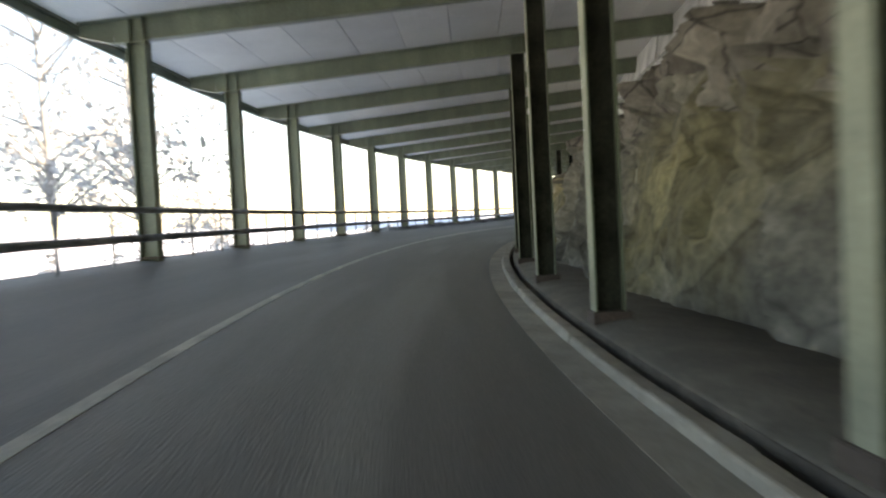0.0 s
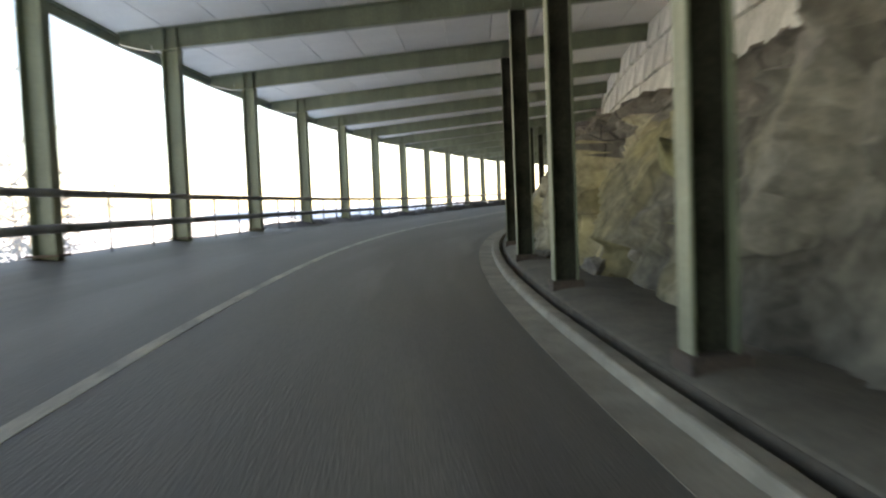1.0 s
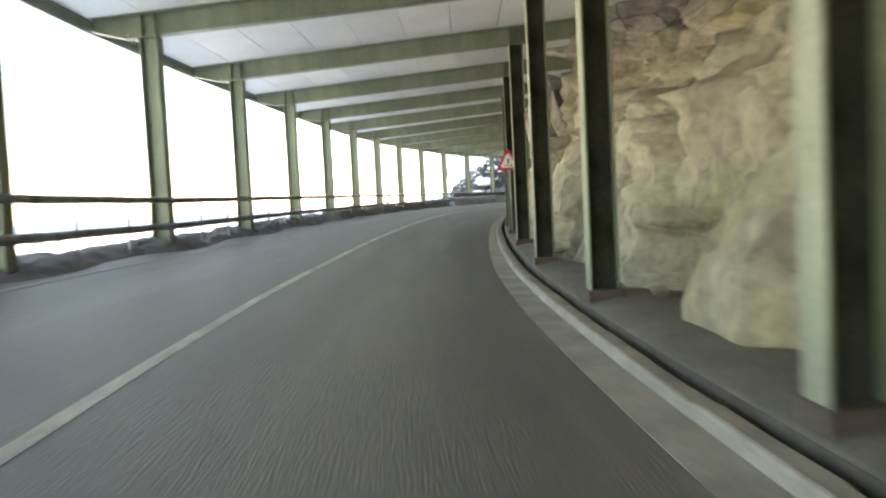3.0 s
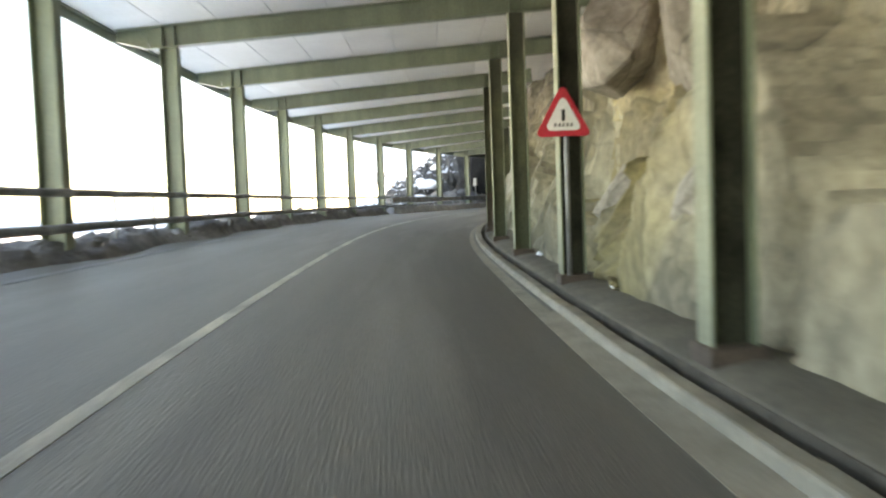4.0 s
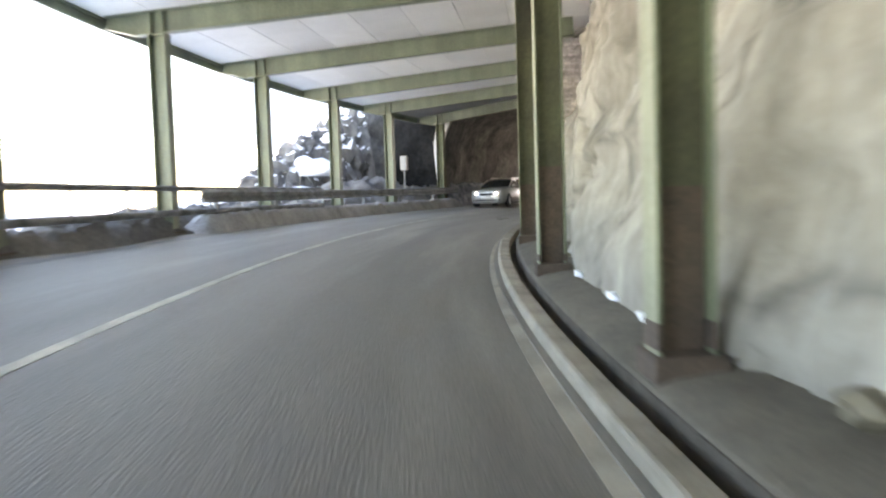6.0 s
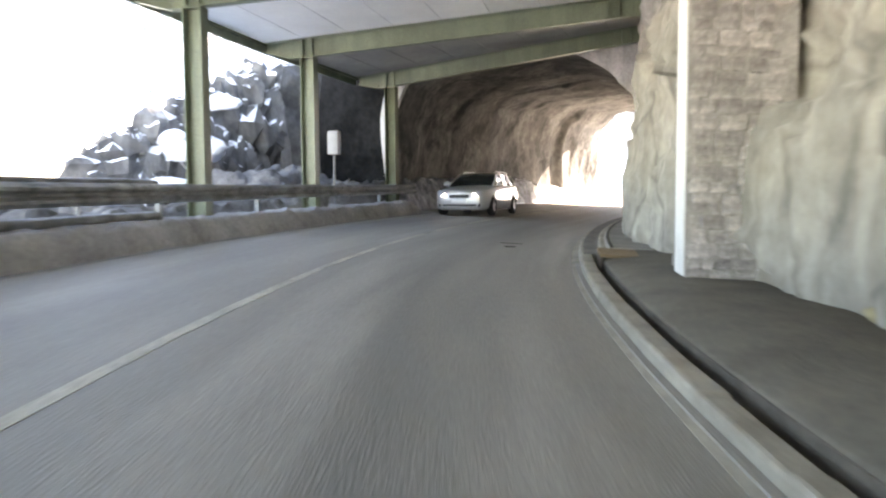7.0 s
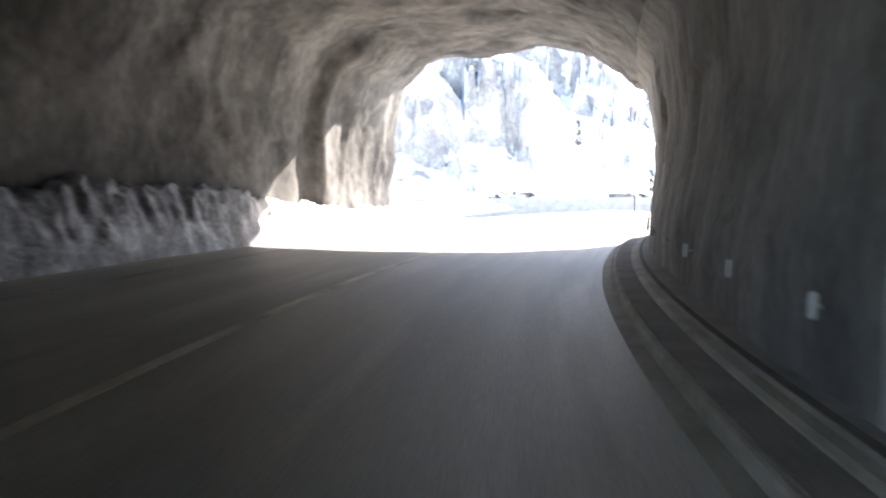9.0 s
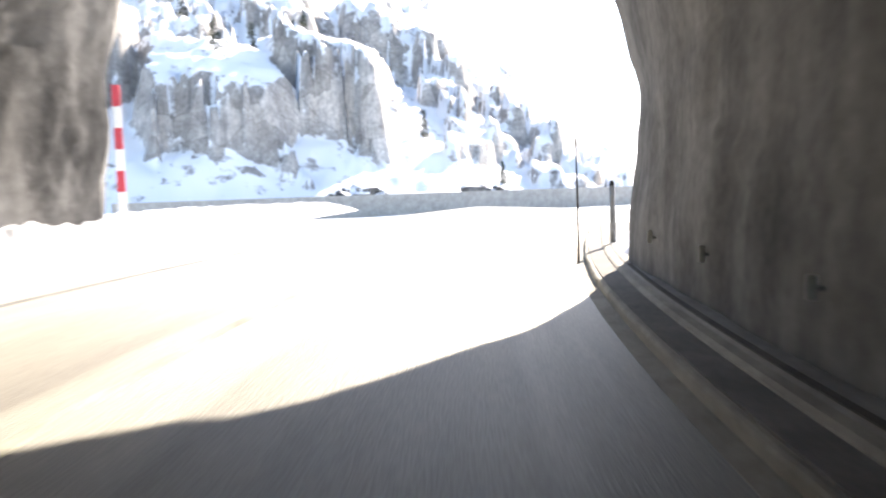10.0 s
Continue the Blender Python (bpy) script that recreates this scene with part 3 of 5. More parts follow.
        low = {11: 2.0, 12: 3.85}[i]
        p = m @ Vector((x, 0, 0))
        p0, p1 = Vector((p.x, p.y, road(s, x + LEFT, WALK + low).z)), Vector((p.x, p.y, beam_z(i, s, x) - 0.003))
        put("short_post", bar(bmesh.new(), h_section(0.2, 0.2), p0, p1, across), WHITE, "white-painted short post standing on the rock")

# ---- roof slab: planks between the frames ----
bm = bmesh.new()
PLANKS = FRAMES + [(21, 121.4)]
for (i, s0), (j, s1) in zip(PLANKS, PLANKS[1:]):
    m0, m1 = at_road(s0, LEFT), at_road(s1, LEFT)
    x = -1.3
    while x < 12.6:
        w = 1.18
        vs = []
        for m, ii, ss, e in ((m0, i, s0, 0.01), (m1, j, s1, -0.01)):
            for xx in (x, x + w):
                for top in (0, 1):
                    p = m @ Vector((xx, e, 0))
                    p.z = beam_z(ii, ss, xx) + BEAM + 0.003 + 0.2 * top
                    vs.append(bm.verts.new(p))
        for f in ((0, 2, 6, 4), (1, 5, 7, 3), (0, 1, 3, 2), (4, 6, 7, 5), (0, 4, 5, 1), (2, 3, 7, 6)):
            bm.faces.new([vs[k] for k in f])
        x += 1.2
bmesh.ops.recalc_face_normals(bm, faces=bm.faces)
# planks past 113 m take a darker colour for the shade there
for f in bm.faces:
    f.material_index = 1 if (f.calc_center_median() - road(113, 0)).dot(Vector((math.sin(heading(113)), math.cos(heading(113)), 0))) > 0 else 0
roof_planks = structure("ceiling", bm, PALE, "pale concrete plank roof of the gallery, stained along the joints, darkened for shade by the tunnel", "ceiling")
roof_planks.data.materials.append(SHADEPLANK)
bm = bmesh.new()
rr = [[], [], [], []]
for i, s in PLANKS:
    m = at_road(s, LEFT)
    for k, (xx, hh) in enumerate(((-1.35, 0.0), (12.8, 0.0), (12.8, 0.3), (-1.35, 0.3))):
        p = m @ Vector((xx, 0, 0))
        p.z = beam_z(i, s, xx) + BEAM + 0.21 + hh
        rr[k].append(p)
vs = [[bm.verts.new(p) for p in r] for r in rr]
for a in range(len(vs[0]) - 1):
    for k in range(4):
        bm.faces.new((vs[k][a], vs[k][a + 1], vs[(k + 1) % 4][a + 1], vs[(k + 1) % 4][a]))
bm.faces.new([v[0] for v in vs])
bm.faces.new([v[-1] for v in vs][::-1])
bmesh.ops.recalc_face_normals(bm, faces=bm.faces)
structure("roof", bm, SNOW, "snow-covered top of the gallery roof", "roof")
# eaves: edge angle and fascia
for (i, s0), (j, s1) in zip(FRAMES, FRAMES[1:]):
    bm = bmesh.new()
    ps = []
    for s, k, e in ((s0, i, 0.004), (s1, j, -0.004)):
        p = at_road(s, LEFT) @ Vector((-1.24, e, 0))
        p.z = beam_z(k, s, -1.24) + BEAM - 0.11
        ps.append(p)
    bar(bm, [(-0.06, -0.12), (-0.06, 0.12), (0.0, 0.12), (0.0, -0.06), (0.06, -0.06), (0.06, -0.12)], ps[0], ps[1], Vector((math.cos(heading(s0)), -math.sin(heading(s0)), 0)))
    o = structure("eaves_edge", bm, GREEN, "green steel edge beam along the roof's eaves", "edge beam")

# ---- the hill's rock face ----
def rock_sheet(s0, s1, step, top, mat, name, label, crest=False):
    n = int((s1 - s0) / step)
    rows = []
    for i in range(n + 1):
        s = s0 + (s1 - s0) * i / n
        row = []
        h = -0.25
        while h < top:
            d = rock_at(s, h)
            row.append(road(s, d, WALK + h))
            h += step
        last = row[-1]
        row.append(last + Vector((math.cos(heading(s)), -math.sin(heading(s)), 0.1)) * 1.5)
        row.append(last + Vector((math.cos(heading(s)), -math.sin(heading(s)), 0)) * 9 + Vector((0, 0, 4)))
        rows.append(row)
    bm = grid(bmesh.new(), rows)
    per = len(rows[0]) - 1
    if crest:
        for k, f in enumerate(bm.faces):
            s, h = s0 + (s1 - s0) * (k // per) / n, -0.25 + step * (k % per)
            p = rows[k // per][k % per]
            line = table(s, [(-60, 3.3), (6, 3.0), (12, 2.6), (20, 2.3), (25, 2.35), (28, 3.2), (33, 4.4), (44, 5.0), (50, 5.4), (56, 6.0)])
            if h > line + 0.9 * rough(p, 0.35, 3.0) + 0.8 * facets(p, 0.8, 0.4, 5.0):
                f.material_index = 1
    for e in bm.edges:
        if e.calc_face_angle(0.0) > 0.55:
            e.smooth = False
    ob = structure(name, bm, mat, label, "rock face", True)
    if crest:
        ob.data.materials.append(SHALE)
    return ob


rock_sheet(-58, -18, 0.5, 6.2, MOSSY, "rock_face", "grey and ochre broken rock face under the gallery roof")
rock_sheet(-18.1, 15, 0.125, 6.4, MOSSY, "rock_face", "dark weathered rock face with ochre stains", True)
rock_sheet(15, 63.3, 0.125, 6.4, ROCK, "rock_face", "pale ochre rock slabs under a dark broken crest", True)
rock_sheet(62.8, 82.1, 0.14, 6.4, OLIVE, "rock_face", "olive and beige rock face with slanting streaks")
rock_sheet(82, 121.3, 0.14, 6.4, SPRAYED, "rock_face", "pale beige streaked rock face, smooth and sprayed over")


def rock_block(s, h, size, seed, mat, label, sunk=0.15, name="rock_block", group="blocks in the rock face"):
    """An angular block, half buried in the rock face or resting at its foot."""
    r = random.Random(seed)
    bm = bmesh.new()
    a, b, c = size
    for _ in range(15):
        v = Vector((r.uniform(-1, 1), r.uniform(-1, 1), r.uniform(-1, 1)))
        v /= max(abs(v.x), abs(v.y), abs(v.z)) ** 0.75
        bm.verts.new(Vector((v.x * b, v.y * a, v.z * c)) * 0.5)
    bmesh.ops.convex_hull(bm, input=bm.verts)
    bmesh.ops.delete(bm, geom=[v for v in bm.verts if not v.link_faces], context="VERTS")
    bmesh.ops.bevel(bm, geom=list(bm.edges), offset=0.03 * min(size), segments=1, affect="EDGES")
    turn = Matrix.Rotation(-heading(s) + r.uniform(-0.5, 0.5), 4, "Z") @ Matrix.Rotation(r.uniform(-0.4, 0.4), 4, "X") @ Matrix.Rotation(r.uniform(-0.3, 0.3), 4, "Y")
    bm.transform(Matrix.Translation(road(s, rock_at(s, h) + sunk * b, WALK + h)) @ turn)
    tagged(finish(name, bm, mat), label, "rock", group)


# blocks that stand out of the face: distance along, height, (length, depth, height)
for k, (s, h, size) in enumerate(((16.6, 1.15, (1.5, 1.1, 1.5)), (15.4, 0.7, (1.2, 0.9, 1.1)), (12.6, 1.9, (1.5, 0.9, 0.9)), (9.4, 1.2, (1.3, 0.9, 1.1)))):
    rock_block(s, h, size, 300 + k, LICHEN, "large moss-stained block standing out of the rock face")
for k, (s, h, size) in enumerate(((18.4, 1.9, (0.5, 0.45, 0.55)), (13.6, 0.5, (1.1, 0.7, 1.0)), (56.3, 1.2, (1.0, 0.6, 0.8)), (61.4, 1.1, (1.4, 0.7, 1.3)))):
    rock_block(s, h, size, 330 + k, BROKEN, "pale freshly broken block in the rock face")
for k in range(16):
    r = random.Random(360 + k)
    s = 14.5 + k * 1.15 + r.uniform(-0.3, 0.3)
    w = r.uniform(0.5, 1.15)
    rock_block(s, table(s, [(14, 3.05), (20, 2.55), (34, 2.4)]) + r.uniform(-0.1, 0.5), (w, w * r.uniform(0.6, 0.9), w * r.uniform(0.45, 0.8)), 380 + k, SHALE, "dark broken block on the crest of the rock face", 0.3)
for k in range(14):
    r = random.Random(420 + k)
    s = 14.2 + k * 0.42 + r.uniform(-0.15, 0.15)
    w = r.uniform(0.22, 0.62)
    rock_block(s, w * 0.22, (w, w * 0.7, w * 0.65), 440 + k, FALLEN, "grey-brown angular stone fallen at the foot of the rock", r.uniform(-0.25, 0.1), "fallen_stone", "stones at the rock's foot")
# the hanging slab over the sheltered notch
rock_block(63.0, 4.0, (3.6, 1.5, 3.0), 470, BROKEN, "big pale slab hanging out of the rock face", 0.1)
rock_block(60.0, 3.9, (2.2, 1.1, 2.3), 471, BROKEN, "big pale slab hanging out of the rock face", 0.15)

# ---- tunnel through the spur ----
WIDE = [(121, 4.55), (125, 4.6), (128, 4.72), (134, 4.72), (137.5, 4.66), (141, 4.64), (146.6, 4.5)]      # half width of the bore on the hill side


COUNT, NS = 126, 190                     # points round the bore and rings along it


def tunnel_profile(s, count=COUNT):
    """Places (d, h) round the bore, from the left foot over the crown to the right foot."""
    k = max(0.0, min(1.0, (s - PORTAL) / (EXIT - PORTAL)))
    near = max(0.0, 1 - (s - PORTAL) / 4.5)
    e = k ** 3                           # the arch narrows towards the exit
    wide = table(s, WIDE)
    key = [(-4.45 + 0.75 * near, -0.6), (-4.4 + 0.7 * near, 1.4), (-4.15 + 0.5 * near - 0.15 * e, 3.2), (-3.5 + 0.4 * near - 0.5 * e, 4.3 + 0.45 * k - 0.1 * e), (-2.4 - 0.6 * e, 5.0 + 0.25 * k + 0.1 * e), (-0.6, 5.4 + 0.25 * k), (1.0, 5.65 + 0.25 * k), (2.5, 5.5 + 0.22 * k - 0.05 * e), (3.6 + 0.22 * k - 0.3 * e, 4.9 + 0.15 * k), (wide - 0.12 + 0.05 * k - 0.28 * e, 4.1 + 0.15 * k),
           (wide - 0.05 * e, 2.8), (wide - 0.08, 1.8), (wide - 0.2, 1.0), (wide - 0.24, -0.6)]
    a = np.array(key)
    u = np.concatenate([[0], np.cumsum(np.hypot(*np.diff(a, axis=0).T))])
    t = np.linspace(0, u[-1], count)
    return list(zip(np.interp(t, u, a[:, 0]), np.interp(t, u, a[:, 1])))


def bore(s, d, h):
    """A point of the rough bore: the rock is pushed in and out from the profile."""
    p = road(s, d, h)
    right = 1.0 if d > 3.9 else 0.0
    if right:
        push = 0.07 * rough(p, 0.5, 2.0) + 0.03 * rough(p, 1.6, 2.0) + 0.05 * facets(p, 0.55, 0.7, 6.0)
    else:
        low = min(1.0, max(0.0, (h - 0.4) / 1.5))
        push = low * (0.10 * facets(p, 0.30, 0.5, 3.0) + 0.04 * facets(p, 0.85, 0.8, 7.0)) + 0.30 * rough(p, 0.26, 4.0) + 0.07 * rough(p, 0.75, 9.0) + 0.025 * rough(p, 1.8, 1.0)
        push *= 0.35 + 0.65 * min(1.0, (s - PORTAL) / 2.0)
        push += 0.03 * facets(p, 1.1, 0.8, 12.0) * min(1.0, max(0.0, (s - 138) / 3)) + 0.015 * facets(p, 3.0, 0.8, 14.0)
        if d < -2.5:
            push -= 0.45 * min(1.0, max(0.0, (s - 140.9) / 0.35)) * table(s, [(141.5, 1.0), (146.6, 0.45)]) * min(1.0, (-2.5 - d) / 0.8)
    c = Vector((0.2, 2.3))
    v = Vector((d, h)) - c
    v = v * (1 + push / max(v.length, 1.0))
    return road(s, c.x + v.x, c.y + v.y)


left_rows, right_rows = [], []
for i in range(NS + 1):
    s = PORTAL + (EXIT - PORTAL) * i / NS
    pr = tunnel_profile(s)
    pts = [bore(s, d, h) for d, h in pr]
    cut = round(0.7183 * (COUNT - 1))
    left_rows.append(pts[:cut + 1])
    right_rows.append(pts[cut:])
bm = grid(bmesh.new(), left_rows)
for k, f in enumerate(bm.faces):
    # damp dark rock near the mouth, dry pale sprayed rock beyond it
    s, around = PORTAL + (EXIT - PORTAL) * (k // cut) / NS, (k % cut) / cut
    p = left_rows[k // cut][k % cut]
    f.material_index = 1 if s + 2.5 * rough(p, 0.5, 3.0) + 1.5 * rough(p, 1.6, 5.0) > 133.0 - 5.0 * around else 0
vault = structure("tunnel_vault", bm, DAMPROCK, "rough rock vault of the tunnel, damp and dark near the mouth, pale further in", "tunnel", True)
vault.data.materials.append(TUNNEL)
structure("tunnel_side_wall", grid(bmesh.new(), right_rows[round(0.1415 * NS):]), LINING, "dark streaked concrete side wall of the tunnel", "wall", True)
structure("tunnel_mouth_wall", grid(bmesh.new(), right_rows[:round(0.1415 * NS) + 1]), MORTAR, "pale plastered wall just inside the tunnel mouth", "wall", True)


def hill_profile(s, count=COUNT):
    lift = table(s, [(121, 0.0), (134, 1.0), (146.6, 0.3)])
    key = [(-6.4, -1.5), (-6.6, 3.0), (-6.2, 6.0 + lift), (-4.0, 8.0 + lift), (0.0, 9.5 + lift), (5.0, 11.0 + lift), (9.0, 11.5 + lift), (13.0, 11.5 + lift), (16.0, 9.0), (17.0, 4.0), (17.0, -1.5)]
    a = np.array(key)
    u = np.concatenate([[0], np.cumsum(np.hypot(*np.diff(a, axis=0).T))])
    t = np.linspace(0, u[-1], count)
    return list(zip(np.interp(t, u, a[:, 0]), np.interp(t, u, a[:, 1])))


rows = []
for i in range(41):
    s = PORTAL + (EXIT - PORTAL) * i / 40
    row = []
    for d, h in hill_profile(s):
        p = road(s, d, h)
        k = 0.9 * facets(p, 0.25, 0.6, 2.0) + 0.35 * facets(p, 0.8, 0.5, 4.0)
        e = 0.15 if i in (0, 40) else 1.0
        row.append(p + (p - road(s, 2.0, 3.0)).normalized() * k * e)
    rows.append(row)
structure("spur", grid(bmesh.new(), rows), CLIFF, "snow-patched rock spur pierced by the tunnel", "rock", True)
hill_in, hill_out = rows[0], rows[-1]
# the portal's face and the exit's face
for name, s, inner, outer, mat, label in (("portal_face", PORTAL, [a for a in left_rows[0]] + right_rows[0][1:], hill_in, PLASTER, "plastered concrete face round the tunnel mouth"),
                                          ("exit_face", EXIT, left_rows[-1] + right_rows[-1][1:], hill_out, CLIFF, "rock face round the tunnel exit")):
    n = Vector((math.sin(heading(s)), math.cos(heading(s)), 0)) * (-1 if name == "portal_face" else 1)
    rr = []
    for f in (0.0, 0.03, 0.10, 0.4, 0.7, 1.0):
        row = []
        for j, (a, b) in enumerate(zip(inner, outer)):
            p = a.lerp(b, f + (0.2 * min(1.0, max(0.0, (j / COUNT - 0.085) / 0.2)) if f == 0.10 else 0.0))
            bulge = 0.0 if f in (0.0, 1.0) else (0.10 if name == "portal_face" else 0.15 + 0.3 * rough(p, 0.6, 3.0))
            row.append(p + n * (bulge + (0.0 if name == "portal_face" else 0.5 * f)))
        rr.append(row)
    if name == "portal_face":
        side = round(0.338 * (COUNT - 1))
        # the flank's recess shade is painted on as a black rock colour
        structure("portal_flank", grid(bmesh.new(), [r[:side + 1] for r in rr[2:]]), SHADEROCK, "rock beside the tunnel's plastered ring, painted black for the recess's shade", "wall")
        bm = grid(bmesh.new(), [r[:side + 1] for r in rr[:3]])
        grid(bm, [r[side:] for r in rr])
        structure(name, bm, mat, label, "wall")
    else:
        structure(name, grid(bmesh.new(), rr), mat, label, "wall", True)

# the hill closes beside the tunnel mouth, over the gallery's inner side
rows = []
for i in range(25):
    k = i / 24
    s = 108 + 13.2 * k
    row = []
    for j in range(14):
        h = 5.2 + j * 0.5
        d = 4.9 + 3.0 * (1 - k) + j * 0.25
        p = road(s, d, h)
        row.append(p + Vector((0, 0, 0.3 * facets(p, 0.6, 0.5))))
    rows.append(row)
structure("hill_shoulder", grid(bmesh.new(), rows), CLIFF, "snow-patched rock above the gallery roof", "rock", True)

# cliff outside the open side, by the tunnel mouth
plan = [(0, 121.3, -4.5, 8.5), (1, 121.2, -6.6, 7.5), (2, 120.2, -8.0, 6.0), (3, 118.2, -9.0, 4.0), (4, 116.0, -9.8, 2.5), (5, 114.0, -11.2, 0.9), (6, 111.5, -13.5, 0.1), (7, 108.0, -17.0, -0.4)]


def cliff_row(u):
    s, d, top = (table(u, [(p[0], p[k]) for p in plan]) for k in (1, 2, 3))
    row = []
    for j in range(52):
        f = j / 51
        h = -2.2 + (top + 2.2) * f
        back = 0.22 * max(h, 0) + max(0.0, (f - 0.82)) * 8
        p = road(s + back * 0.6, d - back * 0.35, h)
        k = 0.7 * facets(p, 0.5, 0.6, 1.0) + 0.2 * facets(p, 1.2, 0.6, 6.0) + 0.05 * facets(p, 3.0, 0.6, 2.0) + 0.4 * rough(p, 0.25, 7.0)
        k *= min(1.0, u / 0.8)
        n = Vector((-math.sin(heading(s)) - 0.3, -math.cos(heading(s)), 0.25)).normalized()
        row.append(p + n * k)
    return row


rows = [cliff_row(7.0 * i / 150) for i in range(151)]
cliff = structure("cliff", grid(bmesh.new(), rows[34:]), CLIFF, "dark broken cliff with snow lying on its ledges", "cliff")
crag = random.Random(31)
ball = bmesh.new()
bmesh.ops.create_icosphere(ball, subdivisions=2, radius=1.0)
ball_verts, ball_faces = [v.co.copy() for v in ball.verts], [[v.index for v in f.verts] for f in ball.faces]
ball.free()
for k in range(190):
    u = crag.uniform(2.1, 4.7)
    s, d, top = (table(u, [(p[0], p[i]) for p in plan]) for i in (1, 2, 3))
    h = crag.uniform(-0.4, max(0.2, top - 0.2))
    back = 0.22 * max(h, 0)
    w, high = crag.uniform(0.28, 0.7), min(crag.uniform(0.35, 0.95), max(0.3, top - h + 0.2))
    m = at_road(s + back * 0.6 - 0.1, d - back * 0.35, h, crag.uniform(-60, 60)) @ Matrix.Rotation(radians(crag.uniform(-22, 22)), 4, "X") @ Matrix.Rotation(radians(crag.uniform(-20, 20)), 4, "Y")
    vs, bm = [], bmesh.new()
    for c in ball_verts:
        q = c * (1 + 0.5 * facets(c, 0.9, 0.9, k * 1.7) + 0.2 * facets(c, 2.2, 0.8, k))
        vs.append(bm.verts.new(m @ Vector((q.x * w, q.y * w * 0.7, q.z * high))))
    for f in ball_faces:
        bm.faces.new([vs[a] for a in f])
    finish("rock", bm, CLIFF, cliff)
# cliff's end in the recess, with the dimness put into its rock colour
structure("cave_wall", grid(bmesh.new(), rows[:35]), SHADECAVE, "grey rock beside the black tunnel flank, its colour darkened for shade", "rock", True)

for s, d, h, w, e, t in ((116.5, -8.35, 1.85, 1.05, 0.5, 0.42), (116.2, -8.9, 2.1, 0.5, 0.4, 0.25), (117.3, -8.0, 3.3, 0.55, 0.4, 0.28), (115.8, -8.9, 0.7, 0.8, 0.45, 0.22)):
    bm = bmesh.new()
    m = at_road(s, d, h, 20)
    vs = []
    for c in ball_verts:
        q = c * (1 + 0.5 * rough(c, 1.2, s + h) + 0.25 * rough(c, 2.8, h))
        vs.append(bm.verts.new(m @ Vector((q.x * w, q.y * e, q.z * t))))
    for f in ball_faces:
        bm.faces.new([vs[a] for a in f])
    tagged(finish("snow_ledge", bm, SNOW, None, True), "white cushion of snow lying on a cliff ledge", "snow", "snow on the cliff")

# ---- pale block wall on the rock ledge ----
wall = structure("block_wall", sweep(bmesh.new(), [(8.5, 3.7), (8.5, 6.5), (8.9, 6.5), (8.9, 3.7)], -20, 47, 1.0), DUSTY, "pale concrete block wall carrying the roof on the rock", "wall")
blocks = []
for kind in range(4):
    me = bpy.data.meshes.new("block")
    bm = box(bmesh.new(), -0.05, 0.24, -0.79 + 0.03 * kind, 0.795, -0.398, 0.398, None, 0.012)
    for v in bm.verts:
        v.co += Vector((0.02 * rough(v.co, 3.0, kind), 0.01 * rough(v.co, 4.0, kind + 1), 0.012 * rough(v.co, 3.5, kind + 2)))
    bmesh.ops.recalc_face_normals(bm, faces=bm.faces)
    bm.to_mesh(me)
    bm.free()
    me.materials.append(BLOCK)
    blocks.append(me)
rng = random.Random(4)
for r in range(4):
    s = -19.2 + (0.8 if r % 2 else 0.0)
    while s < 46.5:
        o = new("block", blocks[rng.randrange(4)])
        o.parent = wall
        o.matrix_world = on_road(s, 8.36 + rng.uniform(-0.02, 0.02), 4.22 + r * 0.8)
        s += 1.6

# ---- kerb stones ----
kerb = structure("kerb", sweep(bmesh.new(), [(KERB + 0.02, -0.3), (KERB + 0.02, 0.06), (KERB + 0.09, 0.06), (KERB + 0.09, -0.3)], -40, 158, 1.0), SPLASHED, "row of pale worn concrete kerb stones", "kerb")
stones = []
for kind in range(3):
    bm = bmesh.new()
    out = [(-0.03, -0.06), (-0.026, 0.10), (-0.012, 0.12), (0.01, 0.128), (0.168, 0.125), (0.19, 0.108), (0.19, -0.06)]
    rings = [[bm.verts.new((x + 0.006 * rough((x, y, z), 5.0, kind), y, z + 0.01 * rough((x * 3, y, z), 2.0, kind))) for x, z in out] for y in (-0.745, -0.73, 0.0, 0.73, 0.745)]
    for a, b in zip(rings, rings[1:]):
        for j in range(len(out)):
            bm.faces.new((a[j], a[(j + 1) % len(out)], b[(j + 1) % len(out)], b[j]))
    bm.faces.new(rings[0])
    bm.faces.new(rings[-1][::-1])
    bmesh.ops.recalc_face_normals(bm, faces=bm.faces)
    me = bpy.data.meshes.new("kerb_stone")
    bm.to_mesh(me)
    bm.free()
    me.materials.append(SPLASHED)
    stones.append(me)
s = -39.0
while s < 156:
    o = new("kerb_stone", stones[rng.randrange(3)])
    o.parent = kerb
    o.matrix_world = on_road(s, KERB + rng.uniform(-0.006, 0.006), rng.uniform(-0.008, 0.008))
    s += 1.5

# ---- rails along the open side ----
rail_thing = thing("railing", "weathered steel two-rail railing between the columns", "railing", Matrix())
for h, w in ((0.98, 0.06), (0.47, 0.068)):
    for s0, s1 in zip(range(-42, 104, 6), range(-36, 110, 6)):
        s1 = min(s1, 106)
        bm = bmesh.new()
        pts = [road(s, LEFT + 0.24 + 0.004 * math.sin(s * 1.7 + h), h + 0.004 * math.sin(s * 2.3)) for s in np.linspace(s0 - 0.02, s1 - 0.03, 7)]
        tube(bm, pts, w, 8)
        part("rail", bm, GALV, rail_thing, "", True)
